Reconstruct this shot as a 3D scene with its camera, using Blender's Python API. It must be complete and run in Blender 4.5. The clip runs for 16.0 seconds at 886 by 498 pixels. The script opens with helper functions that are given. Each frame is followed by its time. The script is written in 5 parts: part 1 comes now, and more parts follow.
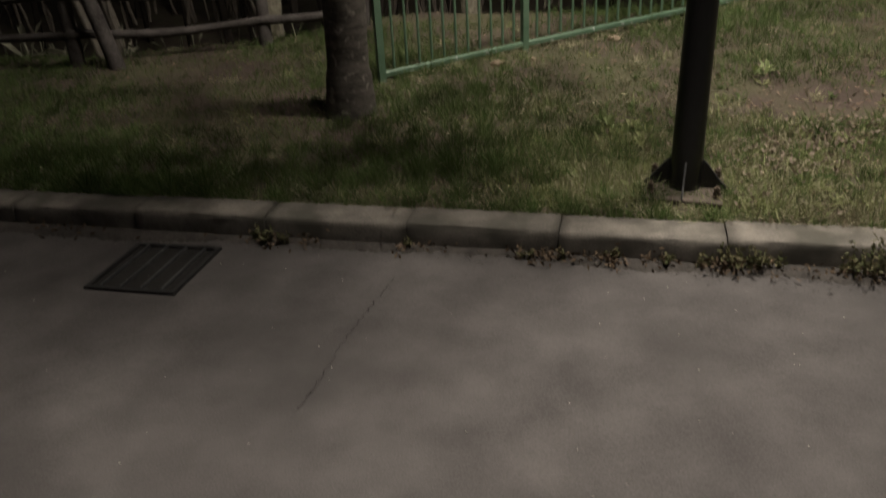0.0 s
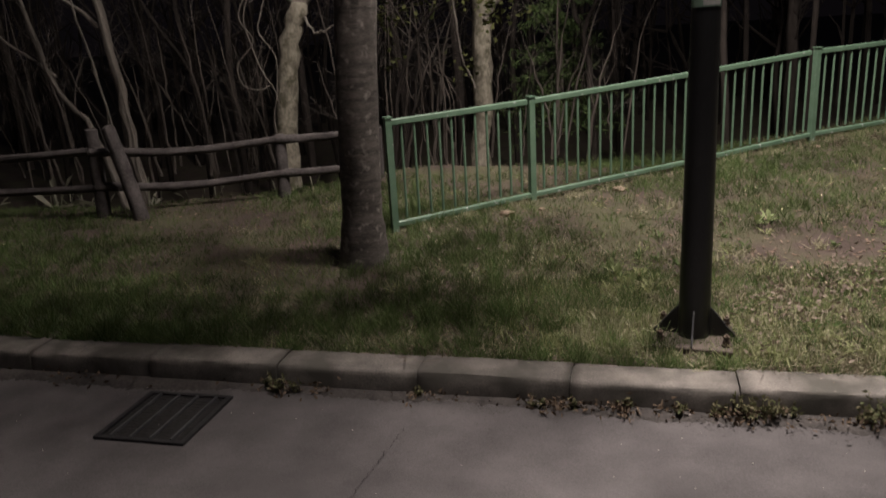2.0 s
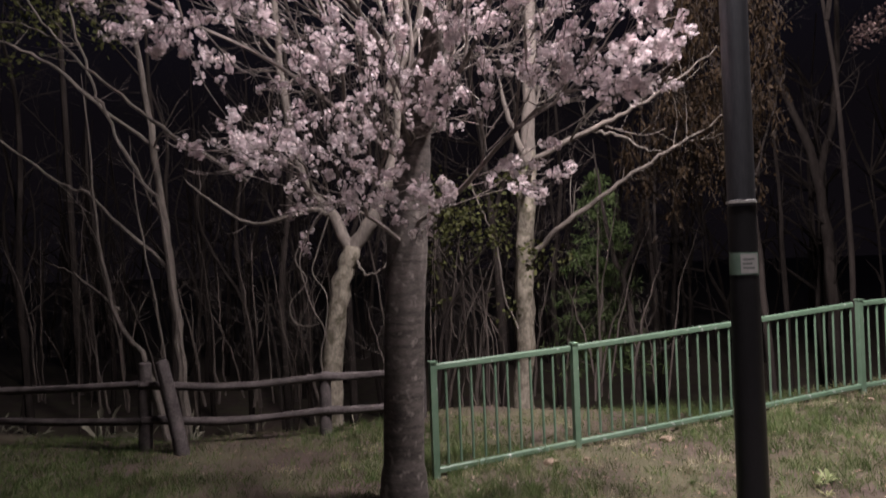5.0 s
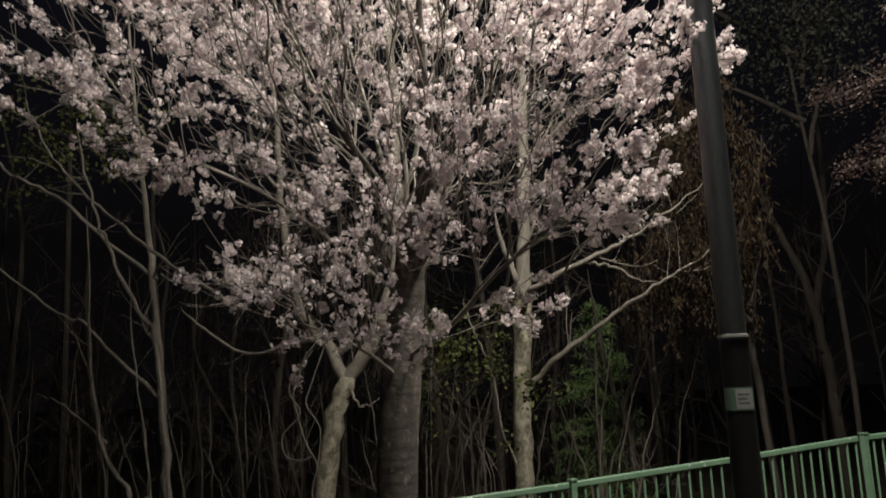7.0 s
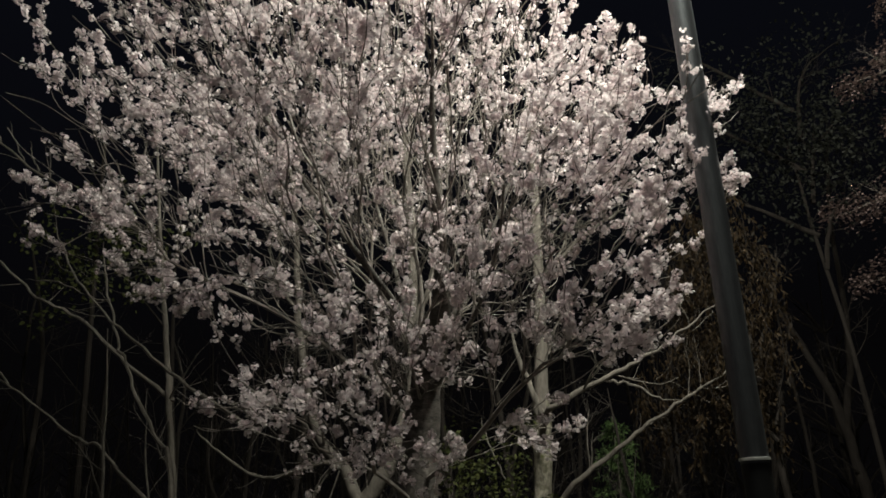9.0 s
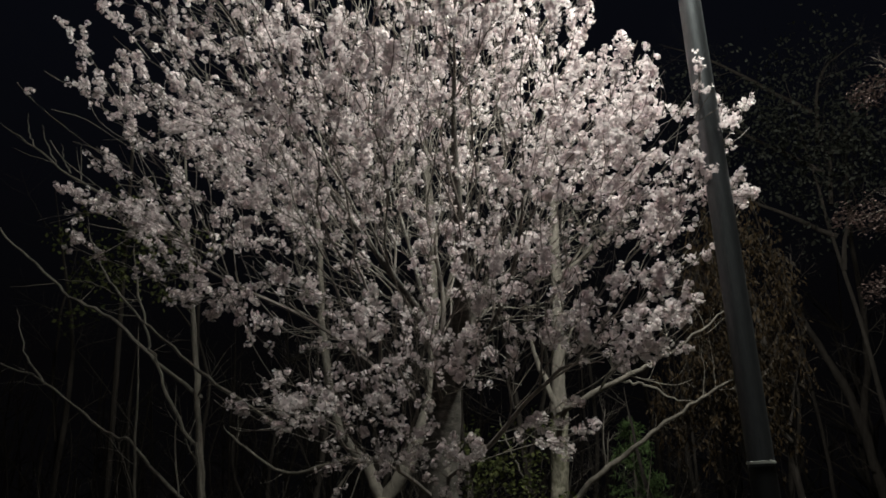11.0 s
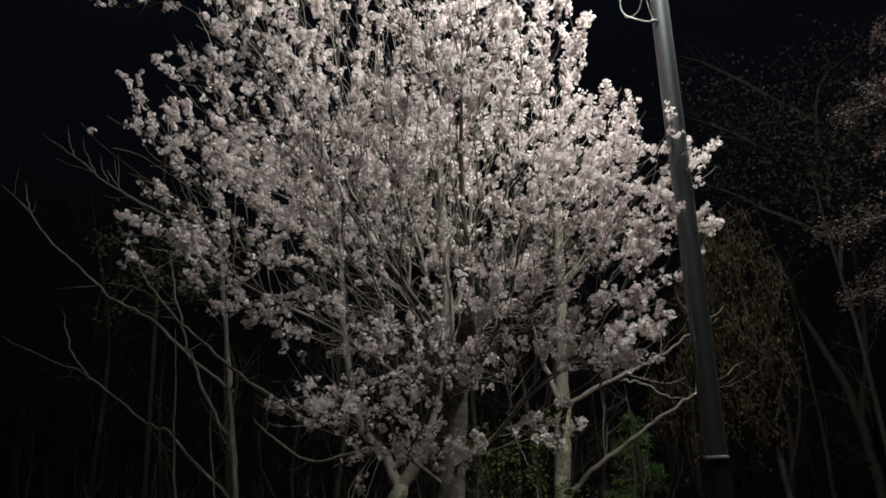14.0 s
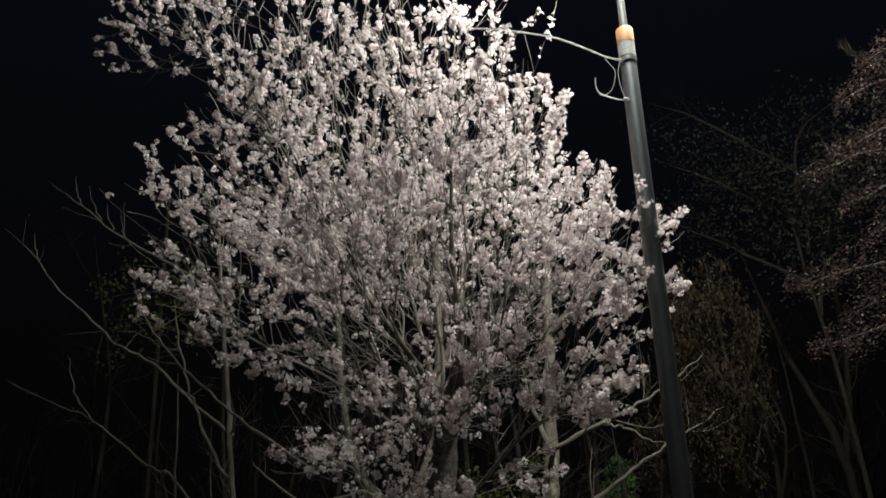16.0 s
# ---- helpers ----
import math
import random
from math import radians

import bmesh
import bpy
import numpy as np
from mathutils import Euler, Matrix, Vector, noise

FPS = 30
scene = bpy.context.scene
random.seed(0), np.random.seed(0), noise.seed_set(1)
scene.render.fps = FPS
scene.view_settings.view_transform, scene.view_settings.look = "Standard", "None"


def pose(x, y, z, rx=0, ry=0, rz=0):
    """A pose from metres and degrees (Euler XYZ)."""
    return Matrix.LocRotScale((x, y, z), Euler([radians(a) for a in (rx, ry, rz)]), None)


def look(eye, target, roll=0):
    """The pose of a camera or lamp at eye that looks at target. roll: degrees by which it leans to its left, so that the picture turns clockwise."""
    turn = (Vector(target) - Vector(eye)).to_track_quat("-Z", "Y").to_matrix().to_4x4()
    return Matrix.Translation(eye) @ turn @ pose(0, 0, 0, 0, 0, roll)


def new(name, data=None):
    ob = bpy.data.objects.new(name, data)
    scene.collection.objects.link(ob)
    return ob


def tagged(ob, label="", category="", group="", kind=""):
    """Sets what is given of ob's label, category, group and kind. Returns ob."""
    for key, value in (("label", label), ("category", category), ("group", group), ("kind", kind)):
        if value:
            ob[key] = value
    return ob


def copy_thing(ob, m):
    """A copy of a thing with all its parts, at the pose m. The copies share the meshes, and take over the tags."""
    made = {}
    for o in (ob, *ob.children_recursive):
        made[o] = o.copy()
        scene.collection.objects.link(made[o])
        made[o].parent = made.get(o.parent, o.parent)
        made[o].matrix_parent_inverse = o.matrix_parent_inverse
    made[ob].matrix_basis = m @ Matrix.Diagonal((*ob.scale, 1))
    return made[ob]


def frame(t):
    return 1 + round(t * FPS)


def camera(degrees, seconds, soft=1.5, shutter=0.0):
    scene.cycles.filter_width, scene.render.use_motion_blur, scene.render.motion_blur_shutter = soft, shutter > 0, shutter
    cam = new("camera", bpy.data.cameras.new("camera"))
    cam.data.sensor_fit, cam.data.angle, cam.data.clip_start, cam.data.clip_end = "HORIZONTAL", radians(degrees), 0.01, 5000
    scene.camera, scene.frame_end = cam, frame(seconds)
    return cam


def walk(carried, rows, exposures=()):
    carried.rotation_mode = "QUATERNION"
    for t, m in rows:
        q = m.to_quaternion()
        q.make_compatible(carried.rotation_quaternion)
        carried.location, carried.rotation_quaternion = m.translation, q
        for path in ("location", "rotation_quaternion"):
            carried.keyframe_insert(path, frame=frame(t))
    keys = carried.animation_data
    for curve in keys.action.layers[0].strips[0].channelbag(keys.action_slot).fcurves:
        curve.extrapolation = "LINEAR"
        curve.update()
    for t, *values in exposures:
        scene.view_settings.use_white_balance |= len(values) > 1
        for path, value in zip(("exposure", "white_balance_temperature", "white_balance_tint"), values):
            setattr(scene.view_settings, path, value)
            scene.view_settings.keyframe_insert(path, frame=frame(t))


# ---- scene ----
cam = camera(60.0, 16.0, soft=1.6, shutter=0.65)
PATH = [
    (0, (0.045, 0.084, 2.037), (-0.381, 1.816, 1.132), -3.1),
    (0.5, (0.044, 0.062, 2.07), (-0.408, 1.846, 1.287), -3.2),
    (1, (0.048, 0.043, 2.081), (-0.412, 1.86, 1.383), -3.2),
    (1.5, (0.057, 0.036, 2.094), (-0.404, 1.877, 1.462), -3.2),
    (2, (0.067, 0.039, 2.099), (-0.403, 1.901, 1.537), -3.3),
    (2.5, (0.059, 0.049, 2.121), (-0.42, 1.929, 1.633), -3.3),
    (3, (0.059, 0.043, 2.149), (-0.438, 1.939, 1.75), -3.2),
    (3.5, (0.061, 0.024, 2.189), (-0.458, 1.932, 1.892), -2.9),
    (4, (0.06, 0.001, 2.221), (-0.481, 1.917, 2.033), -2.5),
    (4.5, (0.049, -0.02, 2.25), (-0.508, 1.899, 2.171), -2.3),
    (7, (0.104, -0.041, 2.306), (-0.437, 1.852, 2.656), -2.1),
    (7.5, (0.106, -0.05, 2.306), (-0.429, 1.829, 2.735), -2.5),
    (8, (0.141, -0.066, 2.294), (-0.406, 1.788, 2.808), -2.2),
    (8.5, (0.139, -0.08, 2.299), (-0.407, 1.752, 2.885), -2.4),
    (9, (0.155, -0.1, 2.325), (-0.4, 1.711, 2.968), -2.4),
    (11.5, (0.267, -0.471, 2.348), (-0.347, 1.329, 2.969), -1.5),
    (12, (0.37, -0.582, 2.324), (-0.256, 1.221, 2.921), -1.2),
    (12.5, (0.508, -0.736, 2.311), (-0.134, 1.064, 2.902), -1.3),
    (13, (0.551, -0.9, 2.305), (-0.096, 0.898, 2.897), -1.4),
    (13.5, (0.575, -1.083, 2.309), (-0.073, 0.714, 2.901), -1.6),
    (14, (0.589, -1.2, 2.332), (-0.058, 0.593, 2.937), -1.4),
    (14.5, (0.694, -1.293, 2.347), (0.045, 0.494, 2.968), -1.3),
    (15, (0.819, -1.433, 2.356), (0.168, 0.348, 2.991), -1.2),
    (15.5, (0.861, -1.578, 2.361), (0.22, 0.195, 3.026), -1.3),
    (16, (0.833, -1.732, 2.356), (0.209, 0.037, 3.049), -1.5),
]
EXPOSURES = [(0.0, -0.1, 6800, 9), (1.5, 0.22, 6550, 14), (3.0, 0.48, 6250, 27), (4.5, 0.78, 6100, 30), (7.0, 0.18, 6450, 6), (8.0, -0.2, 6400, 1), (9.0, -0.33, 6250, 0), (12.0, -0.55, 6000, 0), (16.0, -0.5, 6000, 0)]
walk(cam, [(t, look(eye, target, roll)) for t, eye, target, roll in PATH], EXPOSURES)

# ---------------------------------------------------------------- world and lamp
world = bpy.data.worlds.new("night_sky")
scene.world = world
world.use_nodes = True
wn, wl = world.node_tree.nodes, world.node_tree.links
# a dark night sky: nearly black over the wood, faintly blue overhead
sky_co, sky_up, sky_ramp = wn.new("ShaderNodeTexCoord"), wn.new("ShaderNodeSeparateXYZ"), wn.new("ShaderNodeValToRGB")
sky_ramp.color_ramp.elements[0].position, sky_ramp.color_ramp.elements[1].position = 0.18, 0.75
sky_ramp.color_ramp.elements[0].color, sky_ramp.color_ramp.elements[1].color = (0.10, 0.085, 0.10, 1), (0.20, 0.22, 0.37, 1)
wl.new(sky_co.outputs["Generated"], sky_up.inputs["Vector"])
wl.new(sky_up.outputs["Z"], sky_ramp.inputs["Fac"])
wl.new(sky_ramp.outputs["Color"], wn["Background"].inputs["Color"])
wn["Background"].inputs["Strength"].default_value = 0.02

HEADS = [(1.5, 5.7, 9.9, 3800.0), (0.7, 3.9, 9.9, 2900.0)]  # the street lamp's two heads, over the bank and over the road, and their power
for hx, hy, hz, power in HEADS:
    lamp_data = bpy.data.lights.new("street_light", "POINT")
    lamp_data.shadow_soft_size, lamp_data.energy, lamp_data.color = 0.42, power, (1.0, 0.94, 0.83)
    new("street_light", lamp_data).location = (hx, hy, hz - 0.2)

# ---------------------------------------------------------------- materials


def mat(name, a, b, scale=6.0, rough=0.8, bump=0.3, dist=0.01, detail=8.0, fine=60.0, stretch=(1, 1, 1), metal=0.0, dirt=None,
        dirt_scale=1.3, dirt_low=0.5, dirt_high=0.7, vary=0.0, spec=0.3, coat=0.0, joint=None):
    """A surface of two mixed colours at a coarse and a fine scale, with relief and optional blotches of a third colour."""
    m = bpy.data.materials.new(name)
    m.use_nodes = True
    n, l = m.node_tree.nodes, m.node_tree.links
    p = n["Principled BSDF"]
    p.inputs["Roughness"].default_value, p.inputs["Metallic"].default_value = rough, metal
    p.inputs["Specular IOR Level"].default_value, p.inputs["Coat Weight"].default_value = spec, coat
    co, mp = n.new("ShaderNodeTexCoord"), n.new("ShaderNodeMapping")
    mp.inputs["Scale"].default_value = stretch
    spot = co.outputs["Object"]
    if joint:
        spot = n.new("ShaderNodeNewGeometry").outputs["Position"]
    l.new(spot, mp.inputs["Vector"])
    big, small = n.new("ShaderNodeTexNoise"), n.new("ShaderNodeTexNoise")
    for node, sc in ((big, scale), (small, fine)):
        node.inputs["Scale"].default_value, node.inputs["Detail"].default_value = sc, detail
        l.new(mp.outputs["Vector"], node.inputs["Vector"])
    mid = n.new("ShaderNodeMath")
    mid.operation = "MULTIPLY_ADD"
    mid.inputs[1].default_value = 0.55
    l.new(big.outputs["Fac"], mid.inputs[0])
    half = n.new("ShaderNodeMath")
    half.operation = "MULTIPLY"
    half.inputs[1].default_value = 0.45
    l.new(small.outputs["Fac"], half.inputs[0])
    l.new(half.outputs[0], mid.inputs[2])
    ramp = n.new("ShaderNodeValToRGB")
    ramp.color_ramp.elements[0].position, ramp.color_ramp.elements[1].position = 0.36, 0.64
    ramp.color_ramp.elements[0].color, ramp.color_ramp.elements[1].color = (*a, 1), (*b, 1)
    l.new(mid.outputs[0], ramp.inputs["Fac"])
    out = ramp.outputs["Color"]
    if dirt:
        blot = n.new("ShaderNodeTexNoise")
        blot.inputs["Scale"].default_value, blot.inputs["Detail"].default_value = dirt_scale, 6.0
        l.new(spot, blot.inputs["Vector"])
        cut = n.new("ShaderNodeMapRange")
        cut.inputs["From Min"].default_value, cut.inputs["From Max"].default_value = dirt_low, dirt_high
        l.new(blot.outputs["Fac"], cut.inputs["Value"])
        mix = n.new("ShaderNodeMix")
        mix.data_type = "RGBA"
        mix.inputs["B"].default_value = (*dirt, 1)
        l.new(cut.outputs["Result"], mix.inputs["Factor"])
        l.new(out, mix.inputs["A"])
        out = mix.outputs["Result"]
    if joint:  # dirt held in the joints at a stone's two ends
        ends, size, ragged, near_end, stain = n.new("ShaderNodeSeparateXYZ"), n.new("ShaderNodeMath"), n.new("ShaderNodeMath"), n.new("ShaderNodeMapRange"), n.new("ShaderNodeMix")
        size.operation, ragged.operation, stain.data_type = "ABSOLUTE", "MULTIPLY_ADD", "RGBA"
        l.new(co.outputs["Object"], ends.inputs["Vector"])
        l.new(ends.outputs["X"], size.inputs[0])
        l.new(big.outputs["Fac"], ragged.inputs[0])
        ragged.inputs[1].default_value = 0.16
        l.new(size.outputs[0], ragged.inputs[2])
        near_end.inputs["From Min"].default_value, near_end.inputs["From Max"].default_value = 0.475, 0.535
        near_end.inputs["To Max"].default_value = 0.75
        l.new(ragged.outputs[0], near_end.inputs["Value"])
        l.new(near_end.outputs["Result"], stain.inputs["Factor"])
        l.new(out, stain.inputs["A"])
        stain.inputs["B"].default_value = (*joint, 1)
        out = stain.outputs["Result"]
    if vary:
        info, hue = n.new("ShaderNodeObjectInfo"), n.new("ShaderNodeHueSaturation")
        span = n.new("ShaderNodeMapRange")
        span.inputs["To Min"].default_value, span.inputs["To Max"].default_value = 1 - vary, 1 + vary
        l.new(info.outputs["Random"], span.inputs["Value"])
        l.new(span.outputs["Result"], hue.inputs["Value"])
        l.new(out, hue.inputs["Color"])
        out = hue.outputs["Color"]
    l.new(out, p.inputs["Base Color"])
    if bump:
        bp = n.new("ShaderNodeBump")
        bp.inputs["Strength"].default_value, bp.inputs["Distance"].default_value = bump, dist
        l.new(mid.outputs[0], bp.inputs["Height"])
        l.new(bp.outputs["Normal"], p.inputs["Normal"])
    return m


def leaf_mat(name, a, b, through_light=0.35, rough=0.6, patchy=0.0):
    """A thin leaf or petal: two colours, varied piece by piece, that lets some light through."""
    m = bpy.data.materials.new(name)
    m.use_nodes = True
    n, l = m.node_tree.nodes, m.node_tree.links
    p, out = n["Principled BSDF"], n["Material Output"]
    p.inputs["Roughness"].default_value, p.inputs["Specular IOR Level"].default_value = rough, 0.1
    geo, mix = n.new("ShaderNodeNewGeometry"), n.new("ShaderNodeMix")
    mix.data_type = "RGBA"
    mix.inputs["A"].default_value, mix.inputs["B"].default_value = (*a, 1), (*b, 1)
    l.new(geo.outputs["Random Per Island"], mix.inputs["Factor"])
    tr, add = n.new("ShaderNodeBsdfTranslucent"), n.new("ShaderNodeMixShader")
    add.inputs["Fac"].default_value = through_light
    out_colour = mix.outputs["Result"]
    if patchy:
        co, noise, hue, span = n.new("ShaderNodeTexCoord"), n.new("ShaderNodeTexNoise"), n.new("ShaderNodeHueSaturation"), n.new("ShaderNodeMapRange")
        noise.inputs["Scale"].default_value, noise.inputs["Detail"].default_value, noise.inputs["Roughness"].default_value = 2.6, 5.0, 0.65
        span.inputs["From Min"].default_value, span.inputs["From Max"].default_value = 0.32, 0.68
        span.inputs["To Min"].default_value, span.inputs["To Max"].default_value = 1 - patchy, 1 + patchy
        l.new(co.outputs["Object"], noise.inputs["Vector"])
        l.new(noise.outputs["Fac"], span.inputs["Value"])
        l.new(span.outputs["Result"], hue.inputs["Value"])
        l.new(out_colour, hue.inputs["Color"])
        out_colour = hue.outputs["Color"]
    l.new(out_colour, p.inputs["Base Color"])
    l.new(out_colour, tr.inputs["Color"])
    l.new(p.outputs["BSDF"], add.inputs[1])
    l.new(tr.outputs["BSDF"], add.inputs[2])
    l.new(add.outputs["Shader"], out.inputs["Surface"])
    return m


def glow_mat(name, colour, strength):
    m = bpy.data.materials.new(name)
    m.use_nodes = True
    p = m.node_tree.nodes["Principled BSDF"]
    p.inputs["Base Color"].default_value = (*colour, 1)
    p.inputs["Emission Color"].default_value, p.inputs["Emission Strength"].default_value = (*colour, 1), strength
    return m


M_ASPHALT = mat("asphalt", (0.048, 0.043, 0.0435), (0.096, 0.087, 0.087), 3.0, 0.85, 0.5, 0.006, fine=140, dirt=(0.044, 0.040, 0.040), dirt_scale=0.9)
M_CONCRETE = mat("kerb_concrete", (0.088, 0.080, 0.073), (0.19, 0.169, 0.152), 7.0, 0.9, 0.4, 0.006, fine=90, dirt=(0.065, 0.06, 0.052), dirt_scale=3.2, dirt_low=0.46, dirt_high=0.66, vary=0.12, joint=(0.04, 0.036, 0.032))
M_FOOTING = mat("footing_concrete", (0.05, 0.039, 0.032), (0.095, 0.076, 0.062), 6.0, 0.9, 0.5, 0.006, fine=90)
M_SOIL = mat("soil", (0.04, 0.0288, 0.024), (0.084, 0.0616, 0.0512), 2.2, 0.95, 0.8, 0.03, fine=40, dirt=(0.07, 0.066, 0.038), dirt_scale=1.7, dirt_low=0.42, dirt_high=0.62)
M_GRIT = mat("grit", (0.25, 0.24, 0.21), (0.5, 0.48, 0.42), 30.0, 0.8, 0.0)
M_IRON = mat("cast_iron", (0.018, 0.018, 0.02), (0.04, 0.039, 0.04), 12.0, 0.65, 0.3, 0.003, metal=0.6)
M_DEBRIS = mat("gutter_dirt", (0.024, 0.021, 0.020), (0.062, 0.054, 0.050), 9.0, 0.95, 0.8, 0.01)
M_CRACK_PIT = mat("crack_and_pit_dark", (0.012, 0.011, 0.011), (0.026, 0.024, 0.023), 20.0, 0.95, 0.3)
M_GREEN = mat("green_paint", (0.075, 0.134, 0.086), (0.115, 0.183, 0.125), 7.0, 0.42, 0.25, 0.003, fine=80, dirt=(0.42, 0.44, 0.42), dirt_scale=11.0, dirt_low=0.63, dirt_high=0.69, spec=0.45)
M_RUST = mat("rusty_bolt", (0.06, 0.048, 0.04), (0.16, 0.12, 0.09), 30.0, 0.8, 0.4, 0.003, metal=0.2)
M_WORN_GLINT = mat("worn_and_glint_steel", (0.045, 0.045, 0.04875), (0.0825, 0.0825, 0.08625), 14.0, 0.6, 0.2, 0.002, metal=0.3)
M_POLE = mat("pole_paint", (0.009, 0.009, 0.010), (0.018, 0.018, 0.019), 4.0, 0.40, 0.15, 0.002, fine=90, stretch=(1, 1, 0.2), spec=0.45)
M_POLE_UP = mat("pole_steel", (0.125, 0.131, 0.140), (0.185, 0.193, 0.205), 4.0, 0.46, 0.05, 0.002, fine=90, stretch=(1, 1, 0.15), metal=0.9, spec=0.5)
M_STEEL = mat("galvanised_steel", (0.45, 0.45, 0.44), (0.62, 0.62, 0.61), 18.0, 0.35, 0.1, 0.002, metal=0.9)
M_ORANGE = mat("orange_sleeve", (0.45, 0.2175, 0.0825), (0.54, 0.3, 0.1425), 8.0, 0.55, 0.1)
M_STICK_G = mat("sticker_green", (0.15, 0.24, 0.18), (0.21, 0.31, 0.24), 14.0, 0.5, 0.0)
M_STICK_W = mat("sticker_white", (0.36, 0.37, 0.35), (0.48, 0.48, 0.46), 16.0, 0.5, 0.0)
M_INK = mat("sticker_ink", (0.10, 0.12, 0.11), (0.14, 0.16, 0.15), 16.0, 0.5, 0.0)
M_CABLE = mat("grey_cable", (0.35, 0.35, 0.34), (0.55, 0.55, 0.53), 40.0, 0.5, 0.1)
M_CHERRY = mat("cherry_bark", (0.033, 0.0285, 0.0255), (0.122, 0.106, 0.095), 3.5, 0.85, 0.55, 0.008, fine=26, stretch=(1.2, 1.2, 5.5), dirt=(0.21, 0.188, 0.168), dirt_scale=15.0, dirt_low=0.57, dirt_high=0.70)
M_TWIG = mat("cherry_twig", (0.1105, 0.0952, 0.085), (0.2295, 0.1997, 0.1785), 6.0, 0.8, 0.4, 0.004, fine=60)
M_BIRCH = mat("pale_bark", (0.075, 0.066, 0.05), (0.25, 0.226, 0.178), 6.0, 0.85, 0.9, 0.02, fine=22, stretch=(1.4, 1.4, 0.8), dirt=(0.06, 0.055, 0.035), dirt_scale=9.0, dirt_low=0.50, dirt_high=0.68)
M_GREYBARK = mat("grey_bark", (0.066, 0.057, 0.049), (0.148, 0.129, 0.111), 5.0, 0.9, 0.7, 0.015, fine=30, stretch=(1, 1, 0.4))
M_DARKBARK = mat("dark_bark", (0.0392, 0.03234, 0.02744), (0.0882, 0.0735, 0.06272), 4.0, 0.9, 0.8, 0.02, fine=22, stretch=(1, 1, 0.3))
# bark colour darkened to carry the night's dimness on the background trees
M_NIGHTBARK = mat("night_dimmed_bark", (0.0118, 0.0095, 0.0085), (0.030, 0.025, 0.022), 4.0, 0.95, 0.8, 0.02, fine=22, stretch=(1, 1, 0.3), spec=0.1)
M_LOG = mat("weathered_log", (0.03575, 0.03055, 0.0299), (0.09425, 0.0819, 0.0793), 6.0, 0.9, 0.9, 0.02, fine=40, stretch=(1, 1, 1))
M_STONE = mat("tan_stone", (0.16, 0.12, 0.085), (0.26, 0.20, 0.145), 8.0, 0.9, 0.6, 0.01)
M_PETAL = leaf_mat("petal", (0.82, 0.75, 0.755), (0.66, 0.57, 0.585), 0.42, 0.6)
M_GRASS = leaf_mat("grass_blade", (0.06375, 0.1162, 0.0375), (0.150, 0.182, 0.075), 0.4, 0.6, 0.5)
M_TUFT = leaf_mat("tuft_blade", (0.2295, 0.2805, 0.119), (0.357, 0.3485, 0.1955), 0.4, 0.6)
M_DRYGRASS = leaf_mat("dry_grass", (0.21, 0.1725, 0.1237), (0.1162, 0.1013, 0.0675), 0.3, 0.8, 0.45)
M_STRAW = leaf_mat("straw_tuft", (0.391, 0.3485, 0.255), (0.2465, 0.2465, 0.1403), 0.35, 0.8)
M_WEED = leaf_mat("weed_leaf", (0.085, 0.098, 0.045), (0.165, 0.142, 0.085), 0.3)
M_DARKWEED = leaf_mat("dark_weed_leaf", (0.075, 0.125, 0.042), (0.12, 0.165, 0.065), 0.35)
M_DEADLEAF = leaf_mat("dead_leaf", (0.30, 0.215, 0.165), (0.13, 0.09, 0.068), 0.15, 0.85)
M_PALEDEAD = leaf_mat("bleached_leaf", (0.30, 0.240, 0.200), (0.17, 0.130, 0.105), 0.2, 0.85)
M_WETLEAF = leaf_mat("gutter_leaf", (0.133, 0.0945, 0.0665), (0.049, 0.035, 0.0245), 0.1, 0.85)
M_PALELEAF = leaf_mat("pale_leaf", (0.42, 0.46, 0.26), (0.25, 0.31, 0.14), 0.3)
M_SHOOT = leaf_mat("shoot_leaf", (0.34, 0.32, 0.26), (0.10, 0.105, 0.07), 0.3)
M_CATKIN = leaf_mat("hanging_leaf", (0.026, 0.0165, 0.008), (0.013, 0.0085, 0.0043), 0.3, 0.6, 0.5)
M_FOLIAGE = leaf_mat("bush_leaf", (0.066, 0.070, 0.024), (0.028, 0.034, 0.012), 0.3)
M_CONIFER = leaf_mat("needle_spray", (0.036, 0.06, 0.02), (0.065, 0.092, 0.034), 0.2)
M_MAPLE = leaf_mat("maple_leaf", (0.068, 0.0465, 0.0425), (0.032, 0.0216, 0.020), 0.3, 0.6, 0.4)
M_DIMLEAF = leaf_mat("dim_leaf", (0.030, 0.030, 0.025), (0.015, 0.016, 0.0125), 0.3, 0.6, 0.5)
M_HOUSING = mat("lamp_housing", (0.25, 0.25, 0.25), (0.33, 0.33, 0.33), 8.0, 0.4, 0.1, metal=0.4)
M_DIFFUSER = glow_mat("lamp_glass", (1.0, 0.93, 0.82), 30.0)

# ---------------------------------------------------------------- building tools


